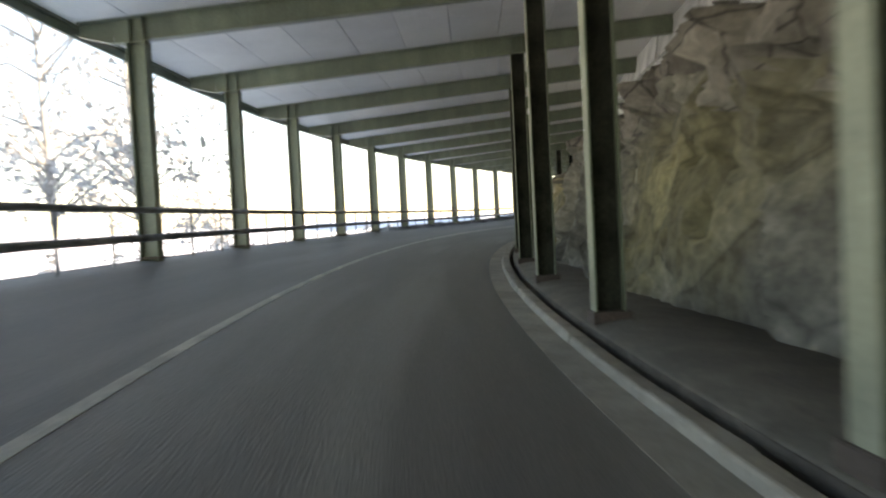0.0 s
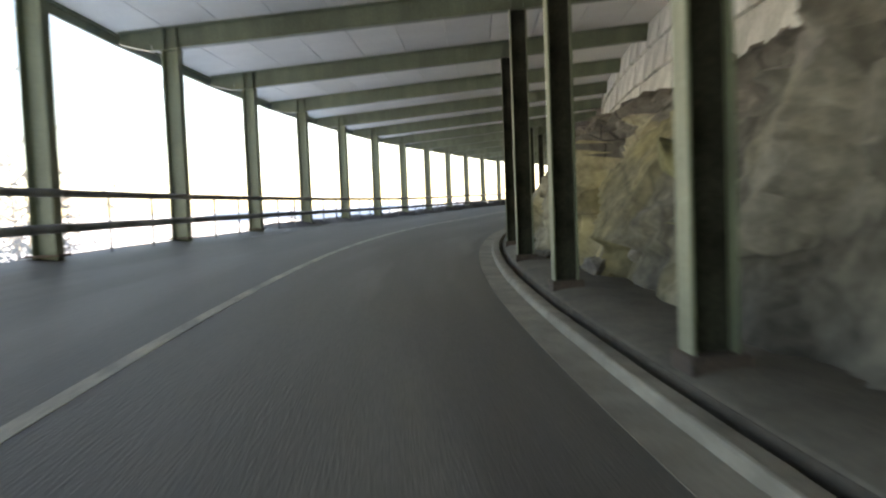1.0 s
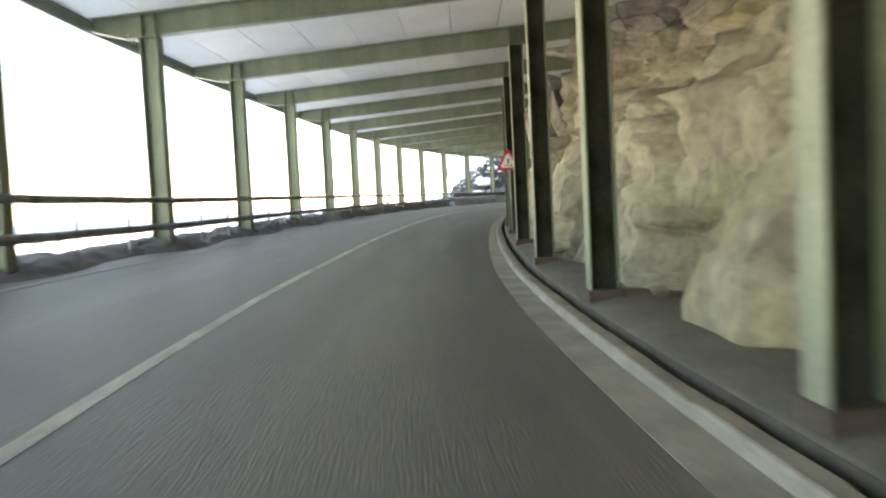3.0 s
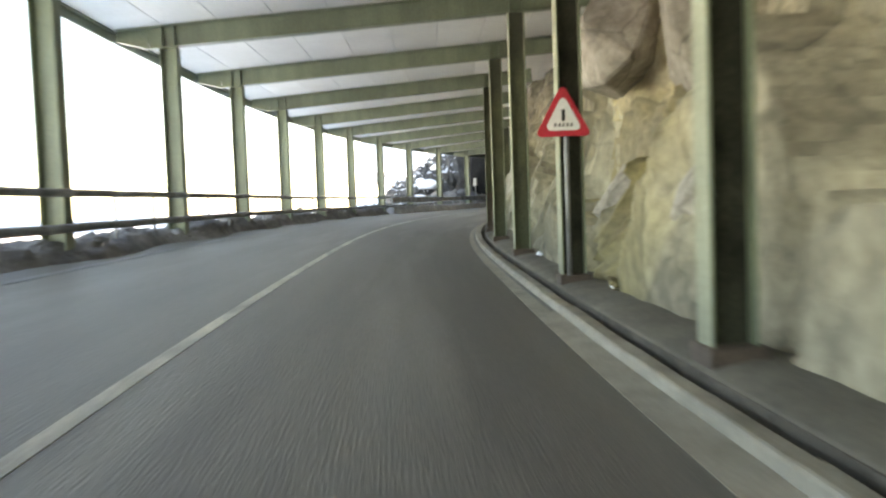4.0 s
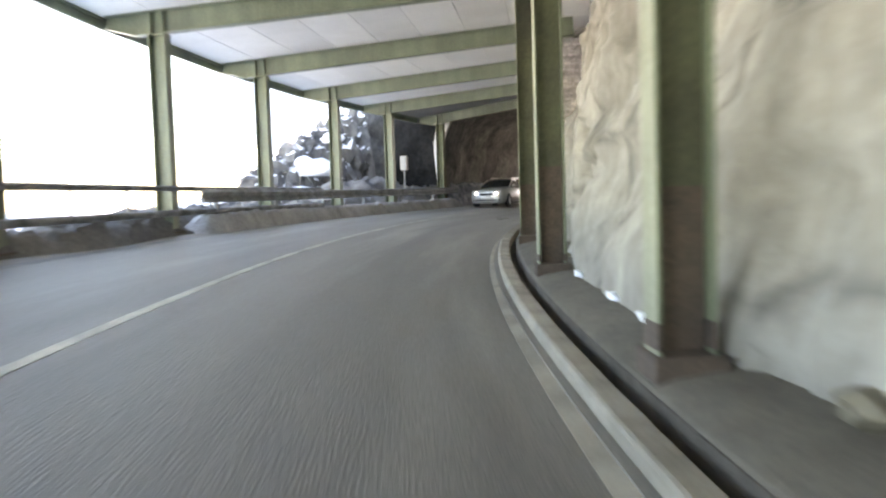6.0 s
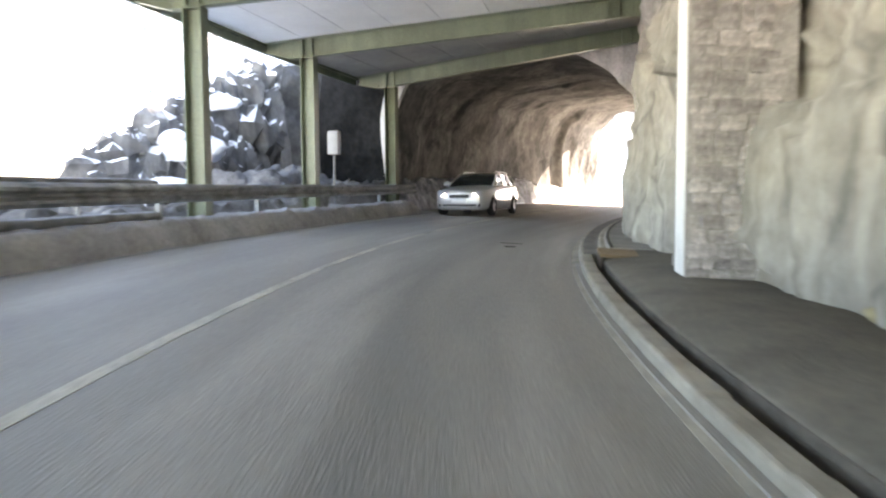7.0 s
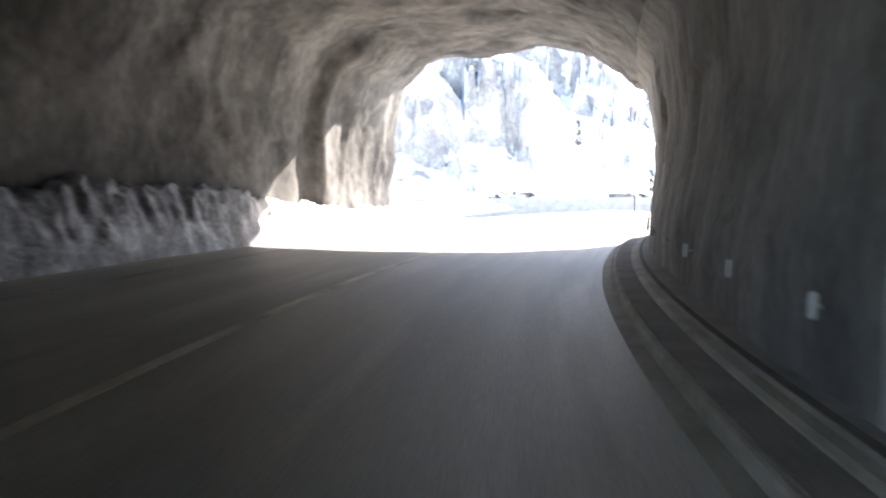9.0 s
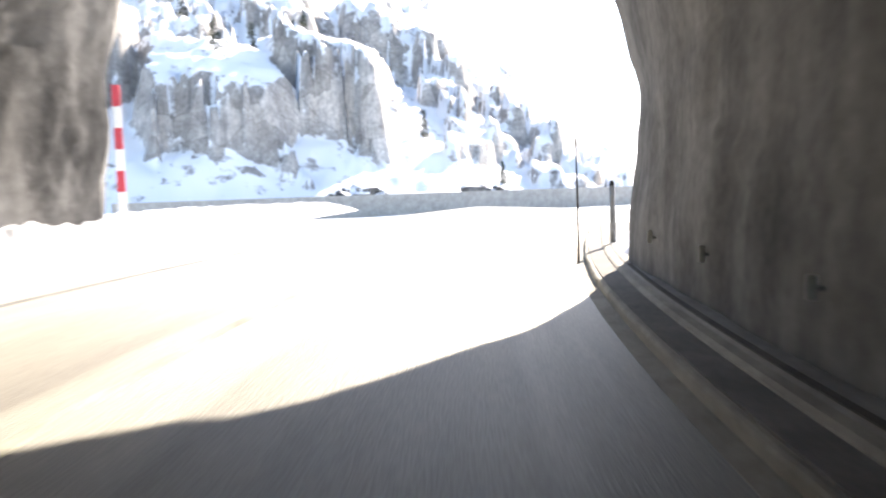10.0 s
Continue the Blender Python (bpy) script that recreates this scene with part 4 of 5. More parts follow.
for s in np.arange(-40, 106, 2.0):
    if abs((s / BAY) - round(s / BAY)) > 0.1:
        bm = tube(bmesh.new(), [road(s, LEFT + 0.12, -0.1), road(s, LEFT + 0.12, 1.0)], 0.028, 6)
        part("post", bm, GALV, rail_thing)
# guard rail before the tunnel
guard = thing("guard_rail", "grey galvanised corrugated guard rail on short posts", "guard rail", Matrix())
prof = [(0.0, -0.155), (0.03, -0.14), (0.075, -0.10), (0.075, -0.06), (0.02, -0.02), (0.02, 0.02), (0.075, 0.06), (0.075, 0.10), (0.03, 0.14), (0.0, 0.155), (-0.004, 0.15), (-0.004, -0.15)]
for s0 in np.arange(97.0, 121.0, 4.0):
    bm = sweep(bmesh.new(), [(LEFT + 0.33 + a, 0.82 + b) for a, b in prof], s0, min(s0 + 3.99, 121.0), 1.0)
    part("rail_sheet", bm, GALV, guard)
for s in np.arange(98.0, 121.0, 4.0):
    bm = box(bmesh.new(), -0.05, 0.05, -0.05, 0.05, -0.2, 0.8, at_road(s, LEFT + 0.26), 0.01)
    part("post", bm, GALV, guard)

# ---- banks of grit and snow ----
def bank(name, s0, s1, foot, back, height, mat, label, step=0.12, rough_h=0.5, seed=0.0, category="snow bank"):
    """A heap along the road: foot and back are distances from the centre line."""
    rows = []
    n = int((s1 - s0) / step)
    for i in range(n + 1):
        s = s0 + (s1 - s0) * i / n
        end = min(1.0, (s - s0) / 0.8, (s1 - s) / 0.8)
        f0, b0, hh = (x(s) if callable(x) else x for x in (foot, back, height))
        row = []
        for j in range(27):
            u = j / 26
            d = f0 + (b0 - f0) * u
            q = Vector((s * 1.0 + seed, d * 1.0, 0.0))
            k = math.sin(min(1.0, u / 0.42) * math.pi / 2) ** 0.9 * (1.0 if u < 0.7 else 1.0 - (u - 0.7) * 0.9)
            h = hh * end * k * (1 + rough_h * (0.5 * rough(q, 0.7) + 0.35 * rough(q, 2.7, 2.0) + 0.25 * facets(q, 3.4, 0.5, seed)))
            p = road(s, d + 0.05 * rough(q, 0.6, 8.0), h - 0.03)
            lump = hh * end * min(1.0, u * 5) * rough_h
            out = Vector((math.cos(heading(s)), -math.sin(heading(s)), 0.8))
            row.append(p + out * lump * (0.20 * facets(p, 2.3, 0.8, seed) + 0.13 * facets(p, 5.5, 0.8, seed + 2) + 0.16 * rough(p, 3.5, seed)))
        rows.append(row)
    return structure(name, grid(bmesh.new(), rows), mat, label, category, True, "stuff")


bank("grit_bank", 26, 97, lambda s: -2.85 - 0.15 * math.sin(s), -3.9, lambda s: table(s, [(26, 0.10), (60, 0.24), (80, 0.36), (97, 0.40)]), GRIT, "dark bank of grit and old snow along the road's edge", 0.14, 0.9, 1.0, "grit bank")
bank("road_bank", 96.6, 121.4, -2.6, -3.35, 0.43, UPSTAND, "low grey gritty bank below the guard rail", 0.12, 0.28, 17.0, "grit bank")
bank("grit_heap", 96, 121, -3.2, -5.2, lambda s: table(s, [(96, 0.42), (110, 0.5), (115, 0.8), (121, 0.95)]), GRIT, "dark grit and old snow behind the low wall", 0.16, 0.7, 5.0, "grit bank")
bank("dirty_snow_bank", 121.3, 137.6, lambda s: -3.55 + 0.3 * max(0, 1 - (s - 121) / 3), -4.9, lambda s: table(s, [(121, 1.12), (147, 1.15)]), DIRTY, "grey ploughed bank of dirty snow along the tunnel wall", 0.08, 0.30, 3.0)
bank("tunnel_snow_bank", 136.6, 148.5, -3.6, -5.0, lambda s: table(s, [(136, 1.05), (141, 0.75), (148, 0.6)]), SNOW, "clean white snow bank along the tunnel's end", 0.1, 0.35, 7.0)
bank("snow_bank", 147, 176, lambda s: -4.1 - (s - 147) * 0.15, lambda s: -9.0 - (s - 147) * 0.15, 0.42, SNOW, "white ploughed snow bank beyond the tunnel", 0.3, 0.35, 9.0)
bank("snow_heap", 147.2, 153, 4.0, 6.2, 0.5, SNOW, "white heap of snow beside the tunnel exit", 0.12, 0.4, 12.0)
bank("rubble_mound", 114.8, 121.0, -4.6, -8.2, 1.15, GRIT, "dark mound of rubble before the cliff", 0.12, 0.55, 14.0, "rubble")
for s, w in ((70.3, 0.25), (71.6, 0.3), (73.0, 0.2), (74.4, 0.18), (81.2, 0.3), (85.4, 0.4), (86.8, 0.25), (88.8, 0.3), (64.8, 0.25), (58.5, 0.18)):
    bm = bmesh.new()
    bmesh.ops.create_icosphere(bm, subdivisions=4, radius=1.0)
    w *= 0.65
    for v in bm.verts:
        k = 1 + 0.5 * rough(v.co, 1.3, s) + 0.25 * rough(v.co, 3.5, s)
        y = s + v.co.y * w * k
        v.co = road(y, rock_at(y, 0.05) - 0.02 + v.co.x * 0.06 * k, WALK + max(-0.02, v.co.z * 0.05 * k))
    tagged(finish("snow_patch", bm, SNOW, None, True), "thin white remnant of snow along the rock's foot", "snow", "snow remnants")

# ---- stone piers beside the tunnel mouth ----
def pier(s0, s1, d, h1, label, front, wide=0.95, lean=0.004, courses=STONE):
    """A cross wall from the rock to the path: plastered towards the road, rough stone courses on its end."""
    core = structure("stone_pier", sweep(bmesh.new(), lambda s: [(d, path_h(s) - 0.1), (d + lean * h1, h1), (d + lean * h1 + wide + 0.3, h1), (d + wide + 0.3, path_h(s) - 0.1)], s0, s1, 0.5), MORTAR, label, "pier")
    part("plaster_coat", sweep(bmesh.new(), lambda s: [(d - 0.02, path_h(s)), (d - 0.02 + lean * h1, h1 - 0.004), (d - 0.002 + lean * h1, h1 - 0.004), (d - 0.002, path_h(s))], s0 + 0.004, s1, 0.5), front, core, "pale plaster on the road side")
    h = path_h(s0)
    while h < h1 - 0.1:
        c = rng.uniform(0.10, 0.2)
        x = 0.03 + rng.uniform(-0.03, 0.03)
        while x < wide:
            w = rng.uniform(0.12, 0.38)
            bm = box(bmesh.new(), 0.01, w - 0.01, -0.012 - rng.uniform(0, 0.035), 0.05, 0.006 - rng.uniform(0, 0.02), c - 0.004 + rng.uniform(0, 0.02), None, 0.02)
            for v in bm.verts:
                v.co += Vector((0.03 * rough(v.co, 6.0, h), 0.03 * rough(v.co, 5.0, x + h), 0.035 * rough(v.co, 6.0, h + x)))
            bmesh.ops.recalc_face_normals(bm, faces=bm.faces)
            o = finish("stone", bm, courses, core)
            o.matrix_world = at_road(s0, d + x + lean * h, h)
            x += w
        h += c


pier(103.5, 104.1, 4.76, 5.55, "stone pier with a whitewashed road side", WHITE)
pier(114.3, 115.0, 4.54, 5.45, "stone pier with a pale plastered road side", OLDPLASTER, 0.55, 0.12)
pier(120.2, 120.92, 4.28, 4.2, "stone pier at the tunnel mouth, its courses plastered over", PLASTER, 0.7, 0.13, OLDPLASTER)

# ---- beside the road: sign, box, cover, markers ----
m = at_road(59.75, 4.16, WALK, 4)
sign = thing("warning_sign", "red-bordered white triangular warning sign on a grey pole beside a column", "road sign", m)
part("pole", tube(bmesh.new(), [Vector((0.05, 0, 0)), Vector((0.05, 0, 2.55))], 0.038, 10), GALV, sign, "", True)


def triangle(size, thick, y, z):
    bm = bmesh.new()
    r = 0.06
    pts = []
    for cx, cz, a0 in ((-size / 2, 0, 150), (0, size * 0.866, 30), (size / 2, 0, -90)):
        for k in range(5):
            a = radians(a0 + 120 - k * 30)
            pts.append((cx * (1 - r / size * 3.46 / 1) + r * math.cos(a) * 1.0, z + r + (cz * (1 - r / size * 3.0)) + r * math.sin(a)))
    c = sum(p[0] for p in pts) / len(pts), sum(p[1] for p in pts) / len(pts)
    pts.sort(key=lambda p: math.atan2(p[1] - c[1], p[0] - c[0]))
    a = [bm.verts.new((x, y, zz)) for x, zz in pts]
    b = [bm.verts.new((x, y + thick, zz)) for x, zz in pts]
    bm.faces.new(a)
    bm.faces.new(b[::-1])
    for k in range(len(a)):
        bm.faces.new((a[k], a[(k + 1) % len(a)], b[(k + 1) % len(a)], b[k]))
    return bm


part("plate", triangle(0.86, 0.012, -0.055, 2.03), RED, sign, "red triangular plate")
part("field", triangle(0.58, 0.004, -0.061, 2.115), WHITE, sign, "white triangular field")
for x, z, w, h in ((-0.12, 2.17, 0.03, 0.05), (-0.06, 2.17, 0.03, 0.05), (0.0, 2.17, 0.03, 0.05), (0.06, 2.17, 0.03, 0.05), (0.12, 2.17, 0.03, 0.05), (0.0, 2.25, 0.05, 0.17)):
    part("sign_mark", box(bmesh.new(), x - w / 2, x + w / 2, -0.064, -0.0615, z, z + h), BLACK, sign, "black mark")
part("bracket", box(bmesh.new(), -0.02, 0.12, -0.043, 0.04, 2.3, 2.34, None, 0.006), GALV, sign)
part("bracket", box(bmesh.new(), -0.02, 0.12, -0.043, 0.04, 2.12, 2.16, None, 0.006), GALV, sign)

m = at_road(114.75, -3.07)
cabinet = thing("switch_box", "pale grey sheet-metal switch box on a thin post", "switch box", m)
part("casing", box(bmesh.new(), -0.155, 0.155, -0.1, 0.1, 1.78, 2.40, None, 0.02), BOXGREY, cabinet)
part("door", box(bmesh.new(), -0.13, 0.13, -0.112, -0.102, 1.82, 2.36, None, 0.004), BOXGREY, cabinet)
part("post", tube(bmesh.new(), [Vector((0, 0, 0.3)), Vector((0, 0, 1.79))], 0.03, 8), GALV, cabinet)

cover = thing("channel_cover", "brown timber planks lying across the drain channel", "drain cover", on_road(107.15, 4.28, 0.22 - WALK))
for k in range(4):
    part("plank", box(bmesh.new(), -0.33, 0.38, -0.62 + k * 0.31, -0.33 + k * 0.31, WALK - 0.02, WALK + 0.03, None, 0.008), BROWN, cover)
part("edge_bar", box(bmesh.new(), -0.32, -0.28, -0.6, 0.6, 0.10, WALK - 0.022, None, 0.006), RUST, cover)

for k, s in enumerate(np.arange(125.5, 146.0, 2.65)):
    m = on_road(s, table(s, WIDE) - 0.29, 0.64)
    ob = thing("reflector", "small grey-white reflector fixed low on the tunnel wall", "reflector", m, "wall reflectors")
    part("plate", box(bmesh.new(), -0.03, 0.03, -0.012, 0.012, 0.0, 0.16, None, 0.008), BOXGREY, ob)
    part("bracket", box(bmesh.new(), -0.01, 0.2, 0.014, 0.03, 0.06, 0.09, None, 0.003), GALV, ob)

m = at_road(148.2, 3.55)
pole = thing("snow_pole", "thin dark wooden snow pole at the road's edge", "snow pole", m)
part("stick", tube(bmesh.new(), [Vector((0, 0, -0.1)), Vector((0.01, 0, 1.1)), Vector((0.0, 0, 2.15))], [0.022, 0.018, 0.013], 8), BARK, pole, "", True)
m = at_road(150.8, 4.25)
pst = thing("marker_post", "grey roadside marker post in the snow", "post", m)
part("shaft", tube(bmesh.new(), [Vector((0, 0, -0.1)), Vector((0, 0, 1.35))], 0.06, 10), GALV, pst, "", True)
part("cap", tube(bmesh.new(), [Vector((0, 0, 1.352)), Vector((0, 0, 1.45))], [0.062, 0.03], 10), BLACK, pst)
m = at_road(150.0, -5.95, 0.35)
mk = thing("striped_marker", "red and white striped snow marker board beyond the tunnel", "marker", m)
for k in range(6):
    part("band", box(bmesh.new(), -0.09, 0.09, -0.02, 0.02, 0.25 + k * 0.45, 0.698 + k * 0.45, None, 0.004), RED if k % 2 else WHITE, mk, "red band" if k % 2 else "white band")
part("post", tube(bmesh.new(), [Vector((0, 0.05, -0.3)), Vector((0, 0.05, 2.9))], 0.025, 8), GALV, mk)

# wires hung on the rock
for k, (sa, ha, sb, hb) in enumerate(((74.0, 5.6, 88.0, 2.6), (74.5, 5.9, 90.0, 4.6), (79.0, 5.7, 84.5, 3.4))):
    pts = []
    for j in range(13):
        u = j / 12
        s, h = sa + (sb - sa) * u, ha + (hb - ha) * u - 0.25 * math.sin(math.pi * u)
        pts.append(road(s, rock_at(s, h) - 0.04, WALK + h))
    cable = tagged(finish("rock_cable", tube(bmesh.new(), pts, 0.012, 6), BLACK, None, True), "thin dark steel cable strung across the rock face", "cable", "rock cables")

# fallen stones on the side path
for k in range(26):
    s = rng.uniform(-14, 110)
    d = rock_foot(s) - rng.uniform(-0.1, 0.35)
    bm = bmesh.new()
    bmesh.ops.create_icosphere(bm, subdivisions=2, radius=1.0)
    r = rng.uniform(0.04, 0.14)
    m = on_road(s, max(d, 4.55), WALK + r * 0.35)
    for v in bm.verts:
        q = v.co * (1 + 0.5 * facets(v.co, 1.1, 0.7, k))
        v.co = m @ Vector((q.x * r, q.y * r * 1.2, q.z * r * 0.7))
    tagged(finish("fallen_stone", bm, ROCK), "small grey fallen stone at the rock's foot", "stone", "fallen stones")

# dark spots of tar on the road before the tunnel
for k, (s, d, a, b) in enumerate(((110.8, 2.26, 0.20, 0.07), (109.9, 2.30, 0.11, 0.18))):
    bm = bmesh.new()
    m = on_road(s, d, 0.004)
    ring = [bm.verts.new(m @ Vector((a * math.cos(q) * (1 + 0.35 * math.sin(3 * q + k)), b * math.sin(q) * (1 + 0.3 * math.cos(2 * q)), 0.003))) for q in (6.2832 * j / 18 for j in range(18))]
    low = [bm.verts.new(v.co - Vector((0, 0, 0.006))) for v in ring]
    bm.faces.new(ring)
    for j in range(18):
        bm.faces.new((ring[j], low[j], low[(j + 1) % 18], ring[(j + 1) % 18]))
    tagged(finish("tar_spot", bm, MUD), "small dark spot of tar on the pale asphalt", "tar spot", "tar spots")

# ---- oncoming car ----
def flat_mat(name, col, rough, metal=0.0, glow=0.0, coat=0.0):
    m = bpy.data.materials.new(name)
    m.use_nodes = True
    b = m.node_tree.nodes["Principled BSDF"]
    b.inputs["Base Color"].default_value, b.inputs["Roughness"].default_value, b.inputs["Metallic"].default_value = (*col, 1), rough, metal
    b.inputs["Coat Weight"].default_value = coat
    if glow:
        b.inputs["Emission Color"].default_value, b.inputs["Emission Strength"].default_value = (1.0, 0.95, 0.85, 1), glow
    return m


PAINT = flat_mat("silver_car_paint", (0.42, 0.418, 0.41), 0.35, 0.3, 0, 1.0)
GLASS = flat_mat("car_glass", (0.015, 0.018, 0.02), 0.06, 0.0, 0, 0.5)
TRIM = flat_mat("black_plastic", (0.015, 0.015, 0.016), 0.55)
TYRE = flat_mat("tyre_rubber", (0.02, 0.02, 0.02), 0.85)
ALLOY = flat_mat("alloy", (0.55, 0.55, 0.56), 0.3, 0.9)
LAMP = flat_mat("lit_headlamp", (0.9, 0.9, 0.88), 0.2, 0.0, 2.6)
PLATE = flat_mat("plate", (0.6, 0.6, 0.58), 0.5)

m = at_road(122.5, -1.06, 0.0, 180)
car = thing("estate_car", "silver estate car with lit headlamps in the oncoming lane", "car", m)
# lower body: stations along the car (y), from nose (+) to tail (-); profile of half widths by height
stations = [(2.30, 0.62, 0.30, 0.69, 0.735), (2.27, 0.74, 0.24, 0.745, 0.79), (2.16, 0.83, 0.20, 0.795, 0.85), (1.95, 0.875, 0.19, 0.83, 0.90), (1.70, 0.895, 0.19, 0.86, 0.945), (1.30, 0.905, 0.19, 0.90, 0.99), (0.85, 0.91, 0.19, 0.935, 1.04),
            (0.0, 0.915, 0.19, 0.95, 1.01), (-1.0, 0.915, 0.19, 0.97, 1.02), (-1.7, 0.90, 0.21, 0.98, 1.03), (-2.1, 0.86, 0.26, 0.96, 1.02), (-2.27, 0.78, 0.34, 0.92, 0.98), (-2.32, 0.66, 0.42, 0.86, 0.92)]
rows = []
for y, w, zb, zs, zt in stations:
    half = [(0.0, zb), (w * 0.8, zb), (w * 0.96, zb + 0.07), (w, zb + (zs - zb) * 0.45), (w * 0.985, zs), (w * 0.93, zs + (zt - zs) * 0.55), (w * 0.72, zt - 0.005), (w * 0.4, zt + 0.012), (0.0, zt + 0.02)]
    ring = [Vector((x, y, z)) for x, z in half] + [Vector((-x, y, z)) for x, z in half[-2:0:-1]]
    rows.append(ring + [ring[0]])
bm = grid(bmesh.new(), rows)
bmesh.ops.remove_doubles(bm, verts=bm.verts, dist=0.0005)
for y in (0, -1):
    ring = [v for v in bm.verts if abs(v.co.y - stations[y][0]) < 1e-4]
    ring.sort(key=lambda v: math.atan2(v.co.z - 0.5, v.co.x))
    bm.faces.new(ring)
body = part("body", bm, PAINT, car, "", True)
# greenhouse: glass shell with roof and pillars over it
glass = [(1.06, 0.72, 1.03), (0.62, 0.69, 1.24), (0.22, 0.66, 1.40), (-0.05, 0.63, 1.445), (-0.7, 0.62, 1.46), (-1.5, 0.60, 1.43), (-1.95, 0.57, 1.33), (-2.22, 0.66, 1.03)]
rows = []
for y, w, z in glass:
    low = 1.0
    wl = 0.80
    zz = max(z, low + 0.02)
    k = (zz - low) / 0.46
    half = [(wl, low), (wl - (wl - w) * k * 0.5 - 0.02 * k, low + (zz - low) * 0.5), (w + 0.02, zz - 0.05 * k), (w - 0.10, zz), (0.0, zz + 0.02 * k)]
    rows.append([Vector((x, y, q)) for x, q in half] + [Vector((-x, y, q)) for x, q in half[-2::-1]])
for name, r0, r1, c0, c1 in (("windscreen", 0, 3, 2, 6), ("rear_window", 5, 7, 2, 6), ("side_window", 0, 7, 0, 2), ("side_window", 0, 7, 6, 8)):
    part(name, grid(bmesh.new(), [r[c0:c1 + 1] for r in rows[r0:r1 + 1]]), GLASS, car, "dark reflecting glass", True)
rows = []
for y, w, z in glass[2:7]:
    z += 0.012
    half = [(w + 0.035, z - 0.055), (w - 0.02, z - 0.008), (w - 0.12, z + 0.01), (0.0, z + 0.028)]
    rows.append([Vector((x, y, q)) for x, q in half] + [Vector((-x, y, q)) for x, q in half[-2::-1]])
part("roof_panel", grid(bmesh.new(), rows), PAINT, car, "", True)
for sx in (-1, 1):
    for (y0, w0, z0), (y1, w1, z1), r in (((1.08, 0.80, 1.01), (0.24, 0.665, 1.40), 0.035), ((-0.28, 0.81, 1.01), (-0.22, 0.645, 1.43), 0.03), ((-1.12, 0.81, 1.02), (-1.12, 0.63, 1.43), 0.03), ((-2.12, 0.76, 1.03), (-1.85, 0.60, 1.37), 0.05)):
        part("pillar", tube(bmesh.new(), [Vector((sx * w0, y0, z0)), Vector((sx * (w0 + w1) / 2 + sx * 0.025, (y0 + y1) / 2, (z0 + z1) / 2)), Vector((sx * w1, y1, z1))], r, 8), PAINT, car, "", True)
    rail = part("roof_rail", tube(bmesh.new(), [Vector((sx * 0.57, 0.05, 1.455)), Vector((sx * 0.58, -0.1, 1.505)), Vector((sx * 0.57, -1.4, 1.505)), Vector((sx * 0.56, -1.65, 1.44))], 0.018, 8), ALLOY, car, "", True)
    mirror = part("mirror", box(bmesh.new(), sx * 0.97 - 0.1, sx * 0.97 + 0.1, 0.70, 0.82, 1.00, 1.15, None, 0.04), PAINT, car, "", True)
    part("mirror_arm", box(bmesh.new(), sx * 0.88 - 0.05, sx * 0.88 + 0.05, 0.74, 0.79, 0.98, 1.02, None, 0.01), TRIM, mirror)
    # headlamp
    bm = bmesh.new()
    vs = [Vector((sx * x, y, z)) for x, y, z in ((0.46, 2.285, 0.655), (0.62, 2.25, 0.65), (0.77, 2.15, 0.67), (0.80, 2.06, 0.755), (0.63, 2.205, 0.762), (0.46, 2.265, 0.745))]
    f = [bm.verts.new(v + Vector((sx * 0.022, 0.045, 0.0))) for v in vs]
    b = [bm.verts.new(v + Vector((0, -0.1, 0))) for v in vs]
    bm.faces.new(f)
    bm.faces.new(b[::-1])
    for k in range(6):
        bm.faces.new((f[k], f[(k + 1) % 6], b[(k + 1) % 6], b[k]))
    part("headlamp", bm, LAMP, car, "bright lit headlamp")
    for y in (1.42, -1.28):
        wheel = thing("wheel", "", "", Matrix())
        wheel.parent = car
        wheel.matrix_local = pose(sx * 0.86, y, 0.315)
        prof = [(0.20, -0.10), (0.28, -0.105), (0.31, -0.08), (0.315, 0.0), (0.31, 0.08), (0.28, 0.105), (0.20, 0.10)]
        bm = bmesh.new()
        rings = [[bm.verts.new((x, r * math.cos(a), r * math.sin(a))) for r, x in prof] for a in (2 * math.pi * k / 28 for k in range(28))]
        for k in range(28):
            for j in range(len(prof) - 1):
                bm.faces.new((rings[k][j], rings[k][j + 1], rings[(k + 1) % 28][j + 1], rings[(k + 1) % 28][j]))
        tyre = part("tyre", bm, TYRE, wheel, "", True)
        bm = bmesh.new()
        box(bm, sx * 0.05 - 0.03, sx * 0.05 + 0.03, -0.06, 0.06, -0.06, 0.06, None, 0.02)
        for k in range(5):
            r5 = Matrix.Rotation(2 * math.pi * k / 5, 4, "X")
            box(bm, sx * 0.075 - 0.012, sx * 0.075 + 0.012, -0.03, 0.03, 0.04, 0.205, r5, 0.008)
        part("rim", bm, ALLOY, wheel, "five-spoke alloy rim")
        bm = bmesh.new()
        bmesh.ops.create_circle(bm, cap_ends=True, radius=0.36, segments=24, matrix=Matrix.Translation((sx * 0.918, y, 0.34)) @ Matrix.Rotation(radians(90), 4, "Y"))
        part("wheel_arch", bm, TRIM, car)
grille = part("grille", box(bmesh.new(), -0.38, 0.38, 2.18, 2.325, 0.56, 0.745, None, 0.04), TRIM, car)
part("chrome_strip", box(bmesh.new(), -0.39, 0.39, 2.22, 2.318, 0.747, 0.765, None, 0.006), ALLOY, grille)
for k in range(9):
    part("grille_bar", box(bmesh.new(), -0.345 + k * 0.085, -0.335 + k * 0.085, 2.322, 2.33, 0.585, 0.72), GLASS, grille)
